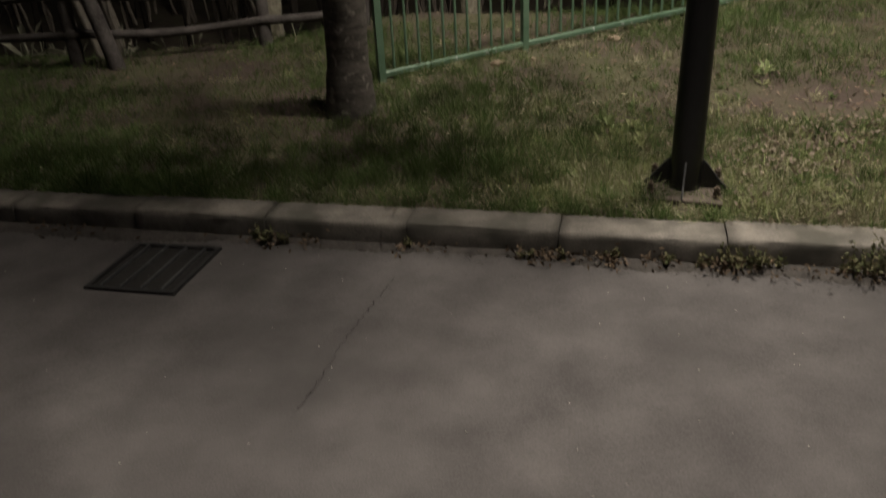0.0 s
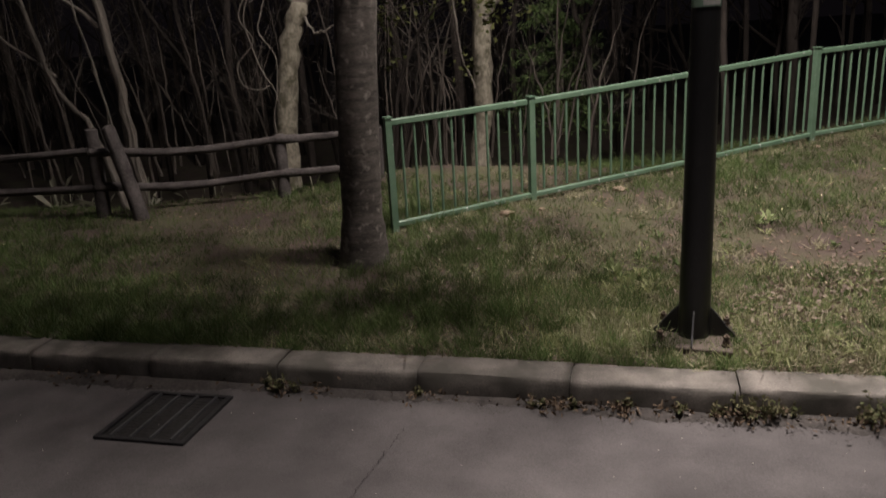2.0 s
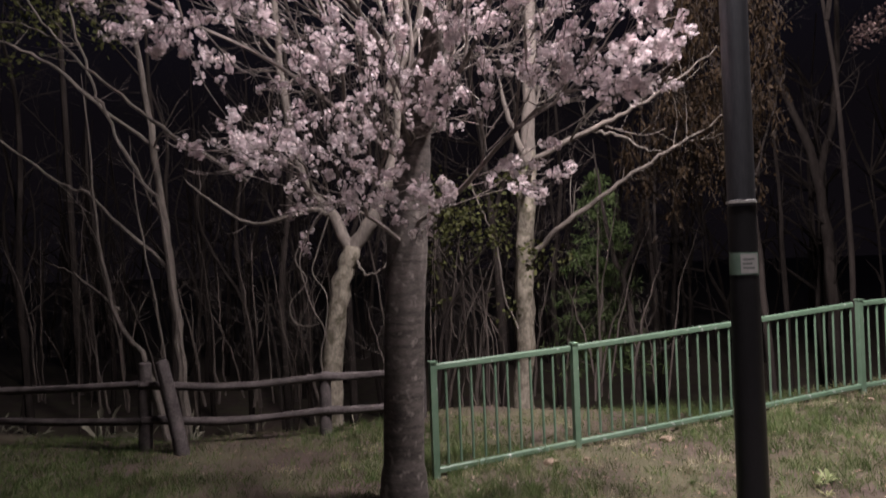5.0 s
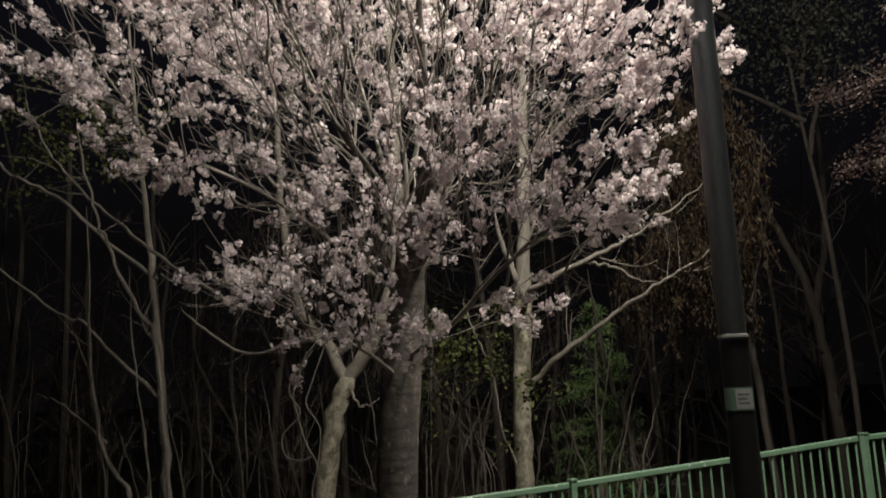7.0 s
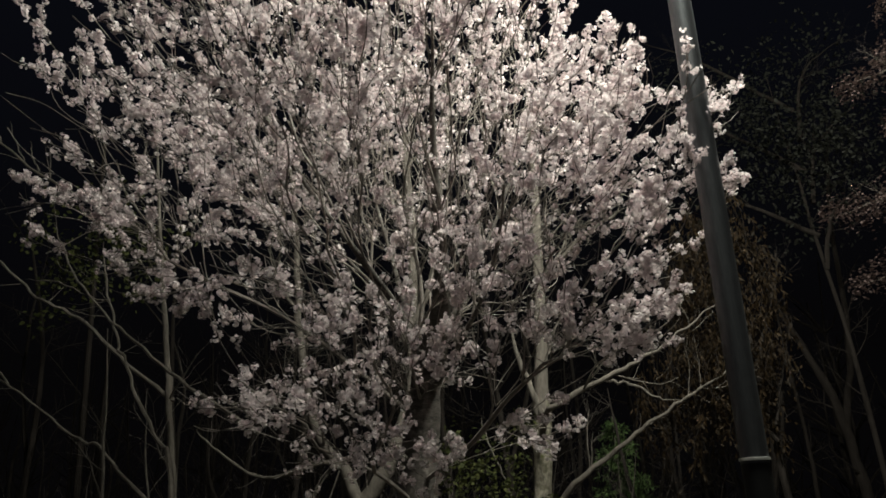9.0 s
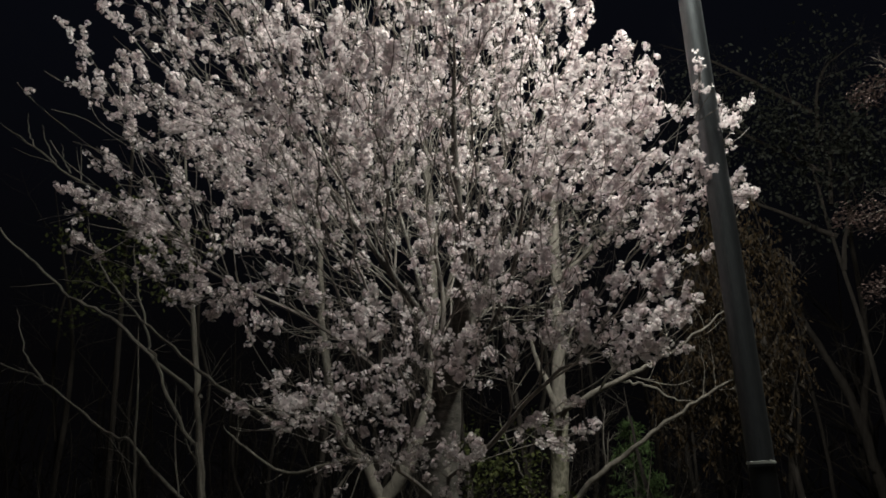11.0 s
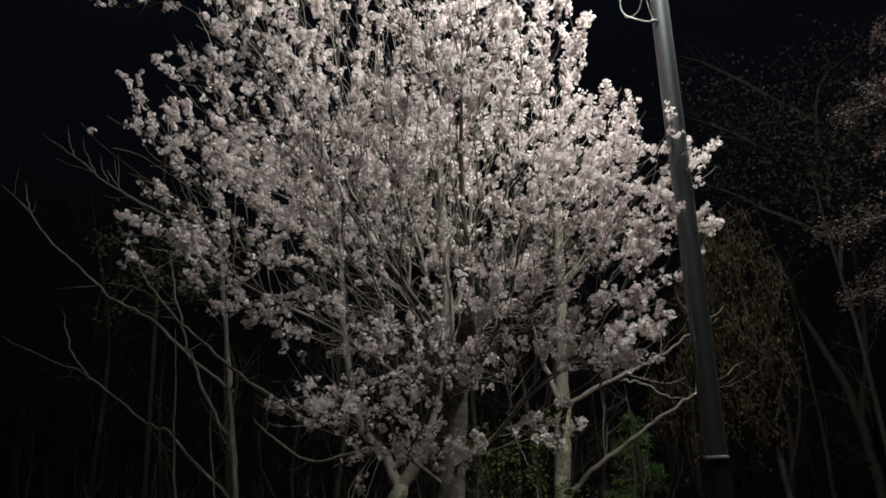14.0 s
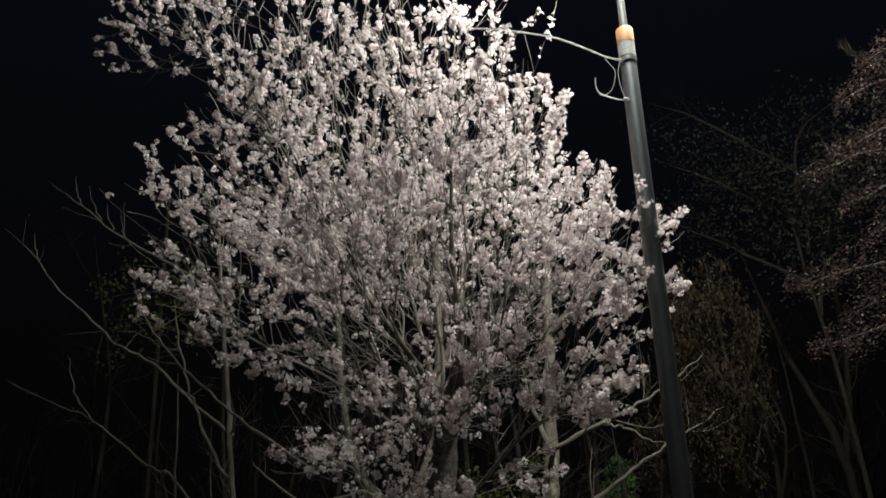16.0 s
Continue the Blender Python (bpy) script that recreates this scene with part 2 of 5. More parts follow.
class Geo:
    """Vertices and faces gathered piece by piece, for one mesh."""

    def __init__(self):
        self.v, self.f, self.n = [], [], 0

    def add(self, verts, faces):
        self.v.append(np.asarray(verts, float).reshape(-1, 3))
        self.f.extend(tuple(i + self.n for i in face) for face in faces)
        self.n += len(self.v[-1])
        return self

    def many(self, verts, faces):
        """verts: (count, k, 3); the same faces for each."""
        count, k = verts.shape[:2]
        for size in {len(face) for face in faces}:
            same = np.asarray([face for face in faces if len(face) == size])
            fc = same[None] + self.n + np.arange(count)[:, None, None] * k
            self.f.extend(map(tuple, fc.reshape(-1, size).tolist()))
        self.v.append(verts.reshape(-1, 3))
        self.n += count * k
        return self

    def tube(self, points, radii, sides=8, cap=True, lump=0.0, rng=None):
        pts = np.asarray(points, float)
        radii = np.broadcast_to(np.asarray(radii, float), len(pts))
        tan = np.gradient(pts, axis=0)
        tan /= np.linalg.norm(tan, axis=1)[:, None] + 1e-9
        ref = np.array([0.0, 0.0, 1.0]) if abs(tan[0][2]) < 0.9 else np.array([0.0, 1.0, 0.0])
        rings, ang = [], np.arange(sides) * 2 * math.pi / sides
        side = np.cross(tan[0], ref)
        for p, t, r in zip(pts, tan, radii):
            side = side - t * (side @ t)
            side /= np.linalg.norm(side) + 1e-9
            up = np.cross(t, side)
            rr = r * (1 + (lump * rng.uniform(-1, 1, sides) if lump else np.zeros(sides)))
            rings.append(p + np.outer(np.cos(ang) * rr, side) + np.outer(np.sin(ang) * rr, up))
        faces = []
        for i in range(len(pts) - 1):
            for j in range(sides):
                k = (j + 1) % sides
                faces.append((i * sides + j, i * sides + k, (i + 1) * sides + k, (i + 1) * sides + j))
        if cap:
            faces.append(tuple(range(sides))[::-1])
            faces.append(tuple((len(pts) - 1) * sides + j for j in range(sides)))
        return self.add(np.concatenate(rings), faces)

    def box(self, lo, hi, m=None):
        (a, b, c), (d, e, f) = lo, hi
        v = np.array([(a, b, c), (d, b, c), (d, e, c), (a, e, c), (a, b, f), (d, b, f), (d, e, f), (a, e, f)], float)
        if m is not None:
            v = np.array([m @ Vector(p) for p in v])
        return self.add(v, [(3, 2, 1, 0), (4, 5, 6, 7), (0, 1, 5, 4), (1, 2, 6, 5), (2, 3, 7, 6), (3, 0, 4, 7)])

    def mesh(self, name, material, smooth=True):
        me = bpy.data.meshes.new(name)
        me.from_pydata(np.concatenate(self.v).tolist(), [], self.f)
        me.materials.append(material)
        if smooth:
            me.shade_smooth()
            me.set_sharp_from_angle(angle=radians(42))
        me.update()
        return me


def part(name, geo, material, parent=None, label="", smooth=True, kind=""):
    """One mesh object, from a Geo or a bmesh, under a thing or part."""
    if isinstance(geo, Geo):
        me = geo.mesh(name, material, smooth)
    else:
        me = bpy.data.meshes.new(name)
        geo.to_mesh(me)
        geo.free()
        me.materials.append(material)
    ob = new(name, me)
    if parent is not None:
        ob.parent = parent
    return tagged(ob, label=label, kind=kind)


def thing(name, label, category, group="", at=(0, 0, 0), kind=""):
    ob = new(name)
    ob.location = at
    ob.empty_display_size = 0.1
    return tagged(ob, label, category, group, kind)


def bevel_box(size, bevel=0.01, seg=2):
    bm = bmesh.new()
    bmesh.ops.create_cube(bm, size=1.0)
    bmesh.ops.scale(bm, vec=size, verts=bm.verts)
    bmesh.ops.bevel(bm, geom=bm.edges[:], offset=bevel, segments=seg, affect="EDGES")
    return bm


def lathe(profile, sides=24):
    """A turned shape round z from (radius, height) pairs."""
    g = Geo()
    ang = np.arange(sides) * 2 * math.pi / sides
    rings = [np.stack([r * np.cos(ang), r * np.sin(ang), np.full(sides, z)], 1) for r, z in profile]
    faces = []
    for i in range(len(profile) - 1):
        for j in range(sides):
            k = (j + 1) % sides
            faces.append((i * sides + j, i * sides + k, (i + 1) * sides + k, (i + 1) * sides + j))
    faces.append(tuple(range(sides))[::-1])
    faces.append(tuple((len(profile) - 1) * sides + j for j in range(sides)))
    return g.add(np.concatenate(rings), faces)


def spline(points, count):
    """A smooth line through a few points (Catmull-Rom)."""
    p = np.asarray(points, float)
    p = np.concatenate([[2 * p[0] - p[1]], p, [2 * p[-1] - p[-2]]])
    out = []
    for u in np.linspace(0, len(p) - 3 - 1e-6, count):
        i = int(u)
        t = u - i
        a, b, c, d = p[i:i + 4]
        out.append(0.5 * (2 * b + (c - a) * t + (2 * a - 5 * b + 4 * c - d) * t * t + (3 * b - a - 3 * c + d) * t ** 3))
    return np.array(out)


# ---------------------------------------------------------------- ground
KERB_Y, KERB_BACK, KERB_TOP = 4.0, 4.27, 0.13


def ground_z(x, y):
    """The height of the bank: level by the kerb, rising gently to the fence and to the woods."""
    x, y = np.asarray(x, float), np.asarray(y, float)
    rise = np.clip(y - 4.33, 0, 6.5)
    z = 0.13 + 0.075 * rise + 0.02 * np.clip(x, 0, 6) * np.clip((y - 6) / 3, 0, 1)
    z = z - 0.035 * np.clip(-x - 2.5, 0, 6) * np.clip((y - 6) / 2, 0, 1)
    z = z + 0.018 * np.sin(1.7 * x + 0.6 * y) * np.clip((y - 4.6) / 1.0, 0, 1) + 0.012 * np.sin(3.9 * x - 2.3 * y) * np.clip((y - 4.6) / 1.0, 0, 1)
    edge = np.maximum(7.35 + 0.45 * np.clip(x + 5.5, 0, 3.4) + 0.16 * np.clip(-x - 5.5, 0, 9), 8.55 + 0.685 * x)
    z = z - 0.38 * np.clip(y - edge, 0, 7)
    return np.where(y < 4.2, -0.06, z)


def axis_steps(lo, hi, fine, near, reach):
    inner = np.arange(lo, hi + 1e-6, fine)
    grow = [near]
    while grow[-1] < reach:
        grow.append(grow[-1] * 1.5)
    grow = np.cumsum(grow)
    return np.concatenate([lo - grow[::-1], inner, hi + grow])


xs, ys = axis_steps(-12, 8, 0.16, 0.3, 120), np.concatenate([-np.geomspace(300, 8, 8), np.arange(-4, 4.2, 1.0), [4.19], np.arange(4.2, 14, 0.16), 14 + np.cumsum(np.geomspace(0.3, 100, 12))])
gx, gy = np.meshgrid(xs, ys)
gz = ground_z(gx, gy)
ground_geo = Geo()
w = len(xs)
ground_geo.add(np.stack([gx, gy, gz], -1).reshape(-1, 3), [(r * w + c, r * w + c + 1, (r + 1) * w + c + 1, (r + 1) * w + c) for r in range(len(ys) - 1) for c in range(w - 1)])
tagged(part("ground", ground_geo, M_SOIL), "sloping bank of soil and thin turf behind the kerb", "ground", kind="structure")

road_geo = Geo()
rx, ry = np.concatenate([[-150, -60, -25], np.arange(-12, 9, 0.5), [20, 60, 150]]), np.concatenate([[-9, -6], np.arange(-4, 4, 0.4), [KERB_Y - 0.01]])
ax, ay = np.meshgrid(rx, ry)
az = 0.004 * np.sin(1.3 * ax) * np.sin(0.9 * ay) - 0.004
w = len(rx)
road_geo.add(np.stack([ax, ay, az], -1).reshape(-1, 3), [(r * w + c, r * w + c + 1, (r + 1) * w + c + 1, (r + 1) * w + c) for r in range(len(ry) - 1) for c in range(w - 1)])
road = tagged(part("road", road_geo, M_ASPHALT), "worn grey asphalt road with a fine crack", "road", kind="structure")

# ---------------------------------------------------------------- street lamp
lamp = thing("street_lamp", "dark steel street lamp with a finned foot on the grass", "street lamp", at=(0.465, 4.66, 0.0))
FOOT = 0.168
foot_bm = bevel_box((0.46, 0.46, 0.2), 0.006, 1)
bmesh.ops.translate(foot_bm, vec=(0, 0, FOOT - 0.09), verts=foot_bm.verts)
part("footing", foot_bm, M_FOOTING, lamp, "dusty tan footing level with the grass").rotation_euler.z = radians(-7)
shaft = lathe([(0.094, FOOT + 0.01), (0.092, 0.5), (0.087, 1.2), (0.0795, 2.1), (0.078, 2.5)], 32)
part("lower_shaft", shaft, M_POLE, lamp, "black lower shaft")
shaft = lathe([(0.077, 2.5), (0.077, 4.0), (0.076, 5.5), (0.074, 6.62), (0.070, 6.64)], 32)
part("upper_shaft", shaft, M_POLE_UP, lamp, "grey upper shaft")
for k in range(4):
    fin = Geo()
    prof = [(0.085, 0.0), (0.236, 0.0), (0.236, 0.014), (0.195, 0.055), (0.16, 0.10), (0.125, 0.145), (0.085, 0.185)]
    vs = [(r, s * 0.005, z) for s in (-1, 1) for r, z in prof]
    n6 = len(prof)
    fin.add(vs, [tuple(range(n6))[::-1], tuple(range(n6, 2 * n6))] + [(i, (i + 1) % n6, n6 + (i + 1) % n6, n6 + i) for i in range(n6)])
    ob = part("fin", fin, M_POLE, lamp, smooth=False)
    ob.location.z, ob.rotation_euler.z = FOOT + 0.012, radians(83 + 90 * k)
    # a thin paler strip paints in the light that the fin's edge catches
    edge_strip = Geo().tube([(r + 0.001, 0, z + 0.001) for r, z in prof[1:]], 0.0042, 6)
    part("glint_edge", edge_strip, M_WORN_GLINT, ob, "pale strip for the light on the fin's edge")
for k in range(4):
    a = radians(83 + 45 + 90 * k)
    bolt = lathe([(0.014, 0.0), (0.036, 0.0), (0.036, 0.012), (0.027, 0.012), (0.027, 0.042), (0.014, 0.042), (0.014, 0.05), (0.024, 0.05), (0.024, 0.072), (0.012, 0.072), (0.012, 0.085)], 6)
    ob = part("anchor_bolt", bolt, M_RUST, lamp, "rusty anchor bolt with nut", smooth=False)
    ob.scale = (0.8, 0.8, 0.85)
    side, fore = (1, 1, -1, -1)[k], (1, -1, -1, 1)[k]
    ob.location = (0.188 * side + 0.016 * fore, 0.15 * fore - 0.026 * side, FOOT + 0.014)
part("band", lathe([(0.076, 2.515), (0.0845, 2.516), (0.0845, 2.53), (0.075, 2.532)], 32), M_STICK_W, lamp, "pale band with a ledge")


def wrap(z0, z1, a0, a1, r, steps=10):
    g = Geo()
    an = np.radians(np.linspace(a0, a1, steps))
    v = [(rr * math.cos(a), rr * math.sin(a), z) for rr, z in ((r, z0), (r, z1), (r - 0.003, z1), (r - 0.003, z0)) for a in an]
    f = [(q * steps + i, q * steps + i + 1, ((q + 1) % 4) * steps + i + 1, ((q + 1) % 4) * steps + i) for q in range(4) for i in range(steps - 1)]
    return g.add(v, f)


sticker = part("sticker", wrap(2.11, 2.235, -168, -26, 0.0815, 14), M_STICK_G, lamp, "small green and white notice sticker")
part("white_field", wrap(2.118, 2.228, -106, -34, 0.0822), M_STICK_W, sticker)
for k in range(3):
    part("text_bar", wrap(2.145 + 0.024 * k, 2.153 + 0.024 * k, -98, -52 - 10 * (k % 2), 0.0827, 5), M_INK, sticker)
part("tape", lathe([(0.073, 6.49), (0.079, 6.4905), (0.0795, 6.645), (0.074, 6.6455)], 28), M_CABLE, lamp, "pale grey tape wrap")
part("sleeve", lathe([(0.074, 6.645), (0.081, 6.6455), (0.081, 6.795), (0.076, 6.805), (0.03, 6.8055)], 28), M_ORANGE, lamp, "worn orange cap")
part("clamp", lathe([(0.074, 6.43), (0.083, 6.435), (0.083, 6.475), (0.074, 6.48)], 28), M_STEEL, lamp, "steel cable clamp")
part("mast", lathe([(0.037, 6.78), (0.034, 7.6), (0.034, 9.3)], 18), M_STEEL, lamp, "thin pale mast")
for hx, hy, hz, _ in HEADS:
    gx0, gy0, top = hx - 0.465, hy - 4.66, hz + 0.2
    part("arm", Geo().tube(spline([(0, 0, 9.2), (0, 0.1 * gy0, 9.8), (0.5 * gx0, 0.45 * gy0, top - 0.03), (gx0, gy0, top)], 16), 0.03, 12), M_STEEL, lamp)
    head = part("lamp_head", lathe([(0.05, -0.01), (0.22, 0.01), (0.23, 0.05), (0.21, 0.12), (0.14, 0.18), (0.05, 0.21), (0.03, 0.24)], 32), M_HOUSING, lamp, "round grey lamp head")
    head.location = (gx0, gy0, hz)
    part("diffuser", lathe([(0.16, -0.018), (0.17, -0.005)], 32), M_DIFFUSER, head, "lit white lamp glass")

# ---------------------------------------------------------------- green fence
fence = thing("metal_fence", "green painted steel picket fence with chipped paint on the grassy bank", "fence")
POSTS = [(-2.0, 6.5), (-0.87, 7.54)]
step = Vector((2.95, 2.02)).normalized() * 1.79
for k in range(5):
    POSTS.append((POSTS[1][0] + step.x * (k + 1 + 0.16 * (k == 0)), POSTS[1][1] + step.y * (k + 1 + 0.16 * (k == 0))))
HIGH = 1.0
post_geo = Geo().box((-0.03, -0.03, -0.25), (0.03, 0.03, HIGH + 0.015))
cap_mesh = Geo().box((-0.038, -0.038, HIGH + 0.015), (0.038, 0.038, HIGH + 0.03)).mesh("cap", M_GREEN, False)
post_mesh = post_geo.mesh("post", M_GREEN, False)
picket_mesh = lathe([(0.0125, 0.0), (0.0125, HIGH - 0.14)], 8).mesh("picket", M_GREEN)


def child_of(parent, name, mesh, m):
    ob = new(name, mesh)
    ob.parent = parent
    ob.matrix_basis = m
    return ob


BASE_Z = [0.32, 0.36, 0.49, 0.60, 0.66, 0.71, 0.75]
for (px, py), pz in zip(POSTS, BASE_Z):
    child_of(child_of(fence, "post", post_mesh, pose(px, py, pz, 0, 0, 37)), "cap", cap_mesh, Matrix.Identity(4))
for i in range(len(POSTS) - 1):
    a, b = Vector((*POSTS[i], BASE_Z[i])), Vector((*POSTS[i + 1], BASE_Z[i + 1]))
    run = (b - a)
    yaw = math.atan2(run.y, run.x)
    tilt = -math.atan2(run.z, run.xy.length)
    m = Matrix.Translation(a) @ Euler((0, tilt, yaw)).to_matrix().to_4x4()
    for nm, z, hh in (("top_rail", HIGH - 0.025, 0.028), ("bottom_rail", 0.055, 0.025)):
        rail = bevel_box((run.length - 0.05, 0.05, hh * 2), 0.008, 1)
        bmesh.ops.translate(rail, vec=(run.length / 2, 0, z), verts=rail.verts)
        part(nm, rail, M_GREEN, fence).matrix_basis = m
    count = max(2, round(run.length / 0.128))
    for k in range(1, count):
        p = a + run * (k / count)
        child_of(fence, "picket", picket_mesh, pose(p.x, p.y, p.z + 0.10))

# ---------------------------------------------------------------- rail fence of logs
log_fence = thing("log_fence", "weathered wooden log fence with two rails and a leaning post", "fence")
LOGS = [(-11.2, 7.9), (-8.5, 7.4), (-5.46, 7.05), (-3.73, 7.9), (-2.75, 8.35)]
rng = np.random.default_rng(5)
for (px, py), hh in zip(LOGS, (0.95, 0.95, 0.97, 0.66, 0.62)):
    gz0 = float(ground_z(px, py))
    top = 1.02 if px < -8 else 1.25 if px < -5 else 1.03
    part("post", Geo().tube([(px, py, gz0 - 0.15), (px + 0.01, py, (gz0 + top) / 2), (px + 0.02, py, top - 0.01), (px + 0.02, py, top)], [0.075, 0.07, 0.066, 0.05], 10, lump=0.06, rng=rng), M_LOG, log_fence)
part("leaning_post", Geo().tube([(-4.88, 6.93, 0.15), (-5.03, 6.94, 0.8), (-5.16, 6.95, 1.26), (-5.17, 6.95, 1.28)], [0.08, 0.075, 0.07, 0.05], 10, lump=0.06, rng=rng), M_LOG, log_fence, "post that leans to one side")
for i in range(len(LOGS) - 1):
    (xa, ya), (xb, yb) = LOGS[i], LOGS[i + 1]
    for za, zb in (((0.72, 0.86), (0.36, 0.52)), ((0.84, 1.02), (0.50, 0.62)), ((1.01, 0.98), (0.64, 0.6)), ((0.98, 1.0), (0.6, 0.62)))[i]:
        sag = 0.06 if i == 2 else 0.02
        pts = spline([(xa, ya - 0.05, za), ((xa + xb) / 2, (ya + yb) / 2 - 0.05, (za + zb) / 2 - sag), (xb, yb - 0.05, zb)], 9)
        part("rail", Geo().tube(pts, np.linspace(0.05, 0.042, 9), 9, lump=0.07, rng=rng), M_LOG, log_fence)

# ---------------------------------------------------------------- trees: shared tools


def grow_limb(rng, start, way, length, radius, wander=0.25, lift=0.1, steps=9, taper=0.75):
    pts, d = [np.array(start, float)], np.array(way, float) / np.linalg.norm(way)
    for _ in range(steps):
        d = d + rng.normal(0, wander, 3) * 0.5 + np.array([0, 0, lift]) * 0.3
        d /= np.linalg.norm(d)
        pts.append(pts[-1] + d * length / steps)
    return np.array(pts), np.linspace(radius, radius * (1 - taper), steps + 1)


def bare_branches(geo, rng, pts, radii, depth, length, share=0.62, sides=6, count=4, lift=0.12, spread=0.9, first=0.3, tips=None):
    """Side branches along a limb, and branches of those."""
    for _ in range(count):
        u = rng.uniform(first, 1.0)
        i = min(len(pts) - 2, int(u * (len(pts) - 1)))
        along = pts[i + 1] - pts[i]
        along /= np.linalg.norm(along) + 1e-9
        out = rng.normal(0, 1, 3)
        out -= along * (out @ along)
        out /= np.linalg.norm(out) + 1e-9
        way = along * (1 - 0.45 * spread) + out * spread
        r = radii[i] * rng.uniform(0.4, 0.6)
        ln = length * rng.uniform(0.6, 1.15)
        bp, br = grow_limb(rng, pts[i], way, ln, r, 0.28, lift, 7, 0.7)
        geo.tube(bp, br, max(4, sides), cap=False)
        if tips is not None and depth <= 1:
            tips.append(bp)
        if depth > 1:
            bare_branches(geo, rng, bp, br, depth - 1, ln * share, share, sides - 1, count, lift, spread, 0.25, tips)


# ---------------------------------------------------------------- blossoming cherry
cherry = thing("cherry_tree", "cherry tree in full pale pink blossom under a street lamp", "tree")
CROWN = [  # centre, half-widths, share of the blossom
    ((-2.60, 5.00, 7.87), (2.05, 1.80, 0.98), 15), ((-3.90, 5.00, 7.10), (0.85, 0.80, 0.55), 4.5), ((-3.00, 5.10, 10.94), (2.91, 1.70, 2.13), 5), ((-5.32, 5.10, 8.69), (1.17, 0.80, 0.66), 5), ((-2.40, 7.00, 6.70), (1.90, 1.10, 1.50), 12), ((-3.60, 6.70, 5.90), (1.05, 0.90, 0.90), 5),
    ((-0.86, 4.60, 5.85), (0.74, 1.40, 0.92), 9), ((-1.94, 4.70, 6.03), (1.37, 1.90, 0.86), 14), ((-3.72, 4.90, 5.50), (1.08, 1.50, 0.98), 12.5),
    ((-4.03, 4.80, 4.68), (0.89, 1.00, 0.38), 4), ((-3.82, 5.00, 4.11), (0.30, 0.50, 0.15), 1), ((-2.13, 4.50, 4.91), (1.25, 1.70, 0.62), 12),
    ((-0.30, 4.86, 4.77), (0.89, 0.75, 0.77), 10), ((0.63, 4.75, 4.85), (0.24, 0.40, 0.26), 0.8), ((0.62, 4.90, 4.33), (0.17, 0.30, 0.14), 0.4),
    ((-1.00, 4.76, 4.05), (0.72, 0.55, 0.43), 7.5), ((-0.45, 4.81, 3.45), (0.70, 0.45, 0.28), 7.5), ((-1.00, 6.70, 6.20), (0.80, 0.90, 1.20), 2.5), ((-0.95, 3.55, 5.60), (0.70, 0.50, 0.80), 5), ((-2.00, 3.50, 4.90), (0.80, 0.50, 0.60), 4), ((0.00, 4.95, 5.42), (0.27, 0.40, 0.36), 1.2), ((-1.35, 5.05, 3.38), (0.36, 0.35, 0.24), 1.8), ((-0.84, 5.40, 2.84), (0.38, 0.40, 0.21), 2.3),
    ((-1.63, 4.20, 3.46), (0.45, 0.60, 0.34), 3), ((-2.25, 4.35, 3.04), (0.76, 0.60, 0.25), 7), ((-1.86, 4.45, 2.70), (0.52, 0.45, 0.24), 2.5),
    ((-1.48, 4.90, 2.72), (0.21, 0.25, 0.10), 0.6), ((0.13, 5.06, 4.24), (0.27, 0.45, 0.36), 2.3), ((-0.08, 4.96, 3.68), (0.34, 0.40, 0.21), 4),
    ((-2.28, 4.60, 2.36), (0.14, 0.12, 0.06), 0.3), ((-1.64, 4.60, 2.46), (0.08, 0.10, 0.07), 0.2), ((-1.44, 4.60, 2.46), (0.08, 0.10, 0.09), 0.22), ((-2.60, 4.50, 3.84), (0.70, 0.80, 0.36), 1.8)]
TRUNK = [(-2.08, 5.85, 0.1), (-2.07, 5.86, 0.6), (-2.05, 5.87, 1.2), (-2.01, 5.88, 2.0), (-1.93, 5.86, 2.8), (-1.84, 5.82, 3.4)]
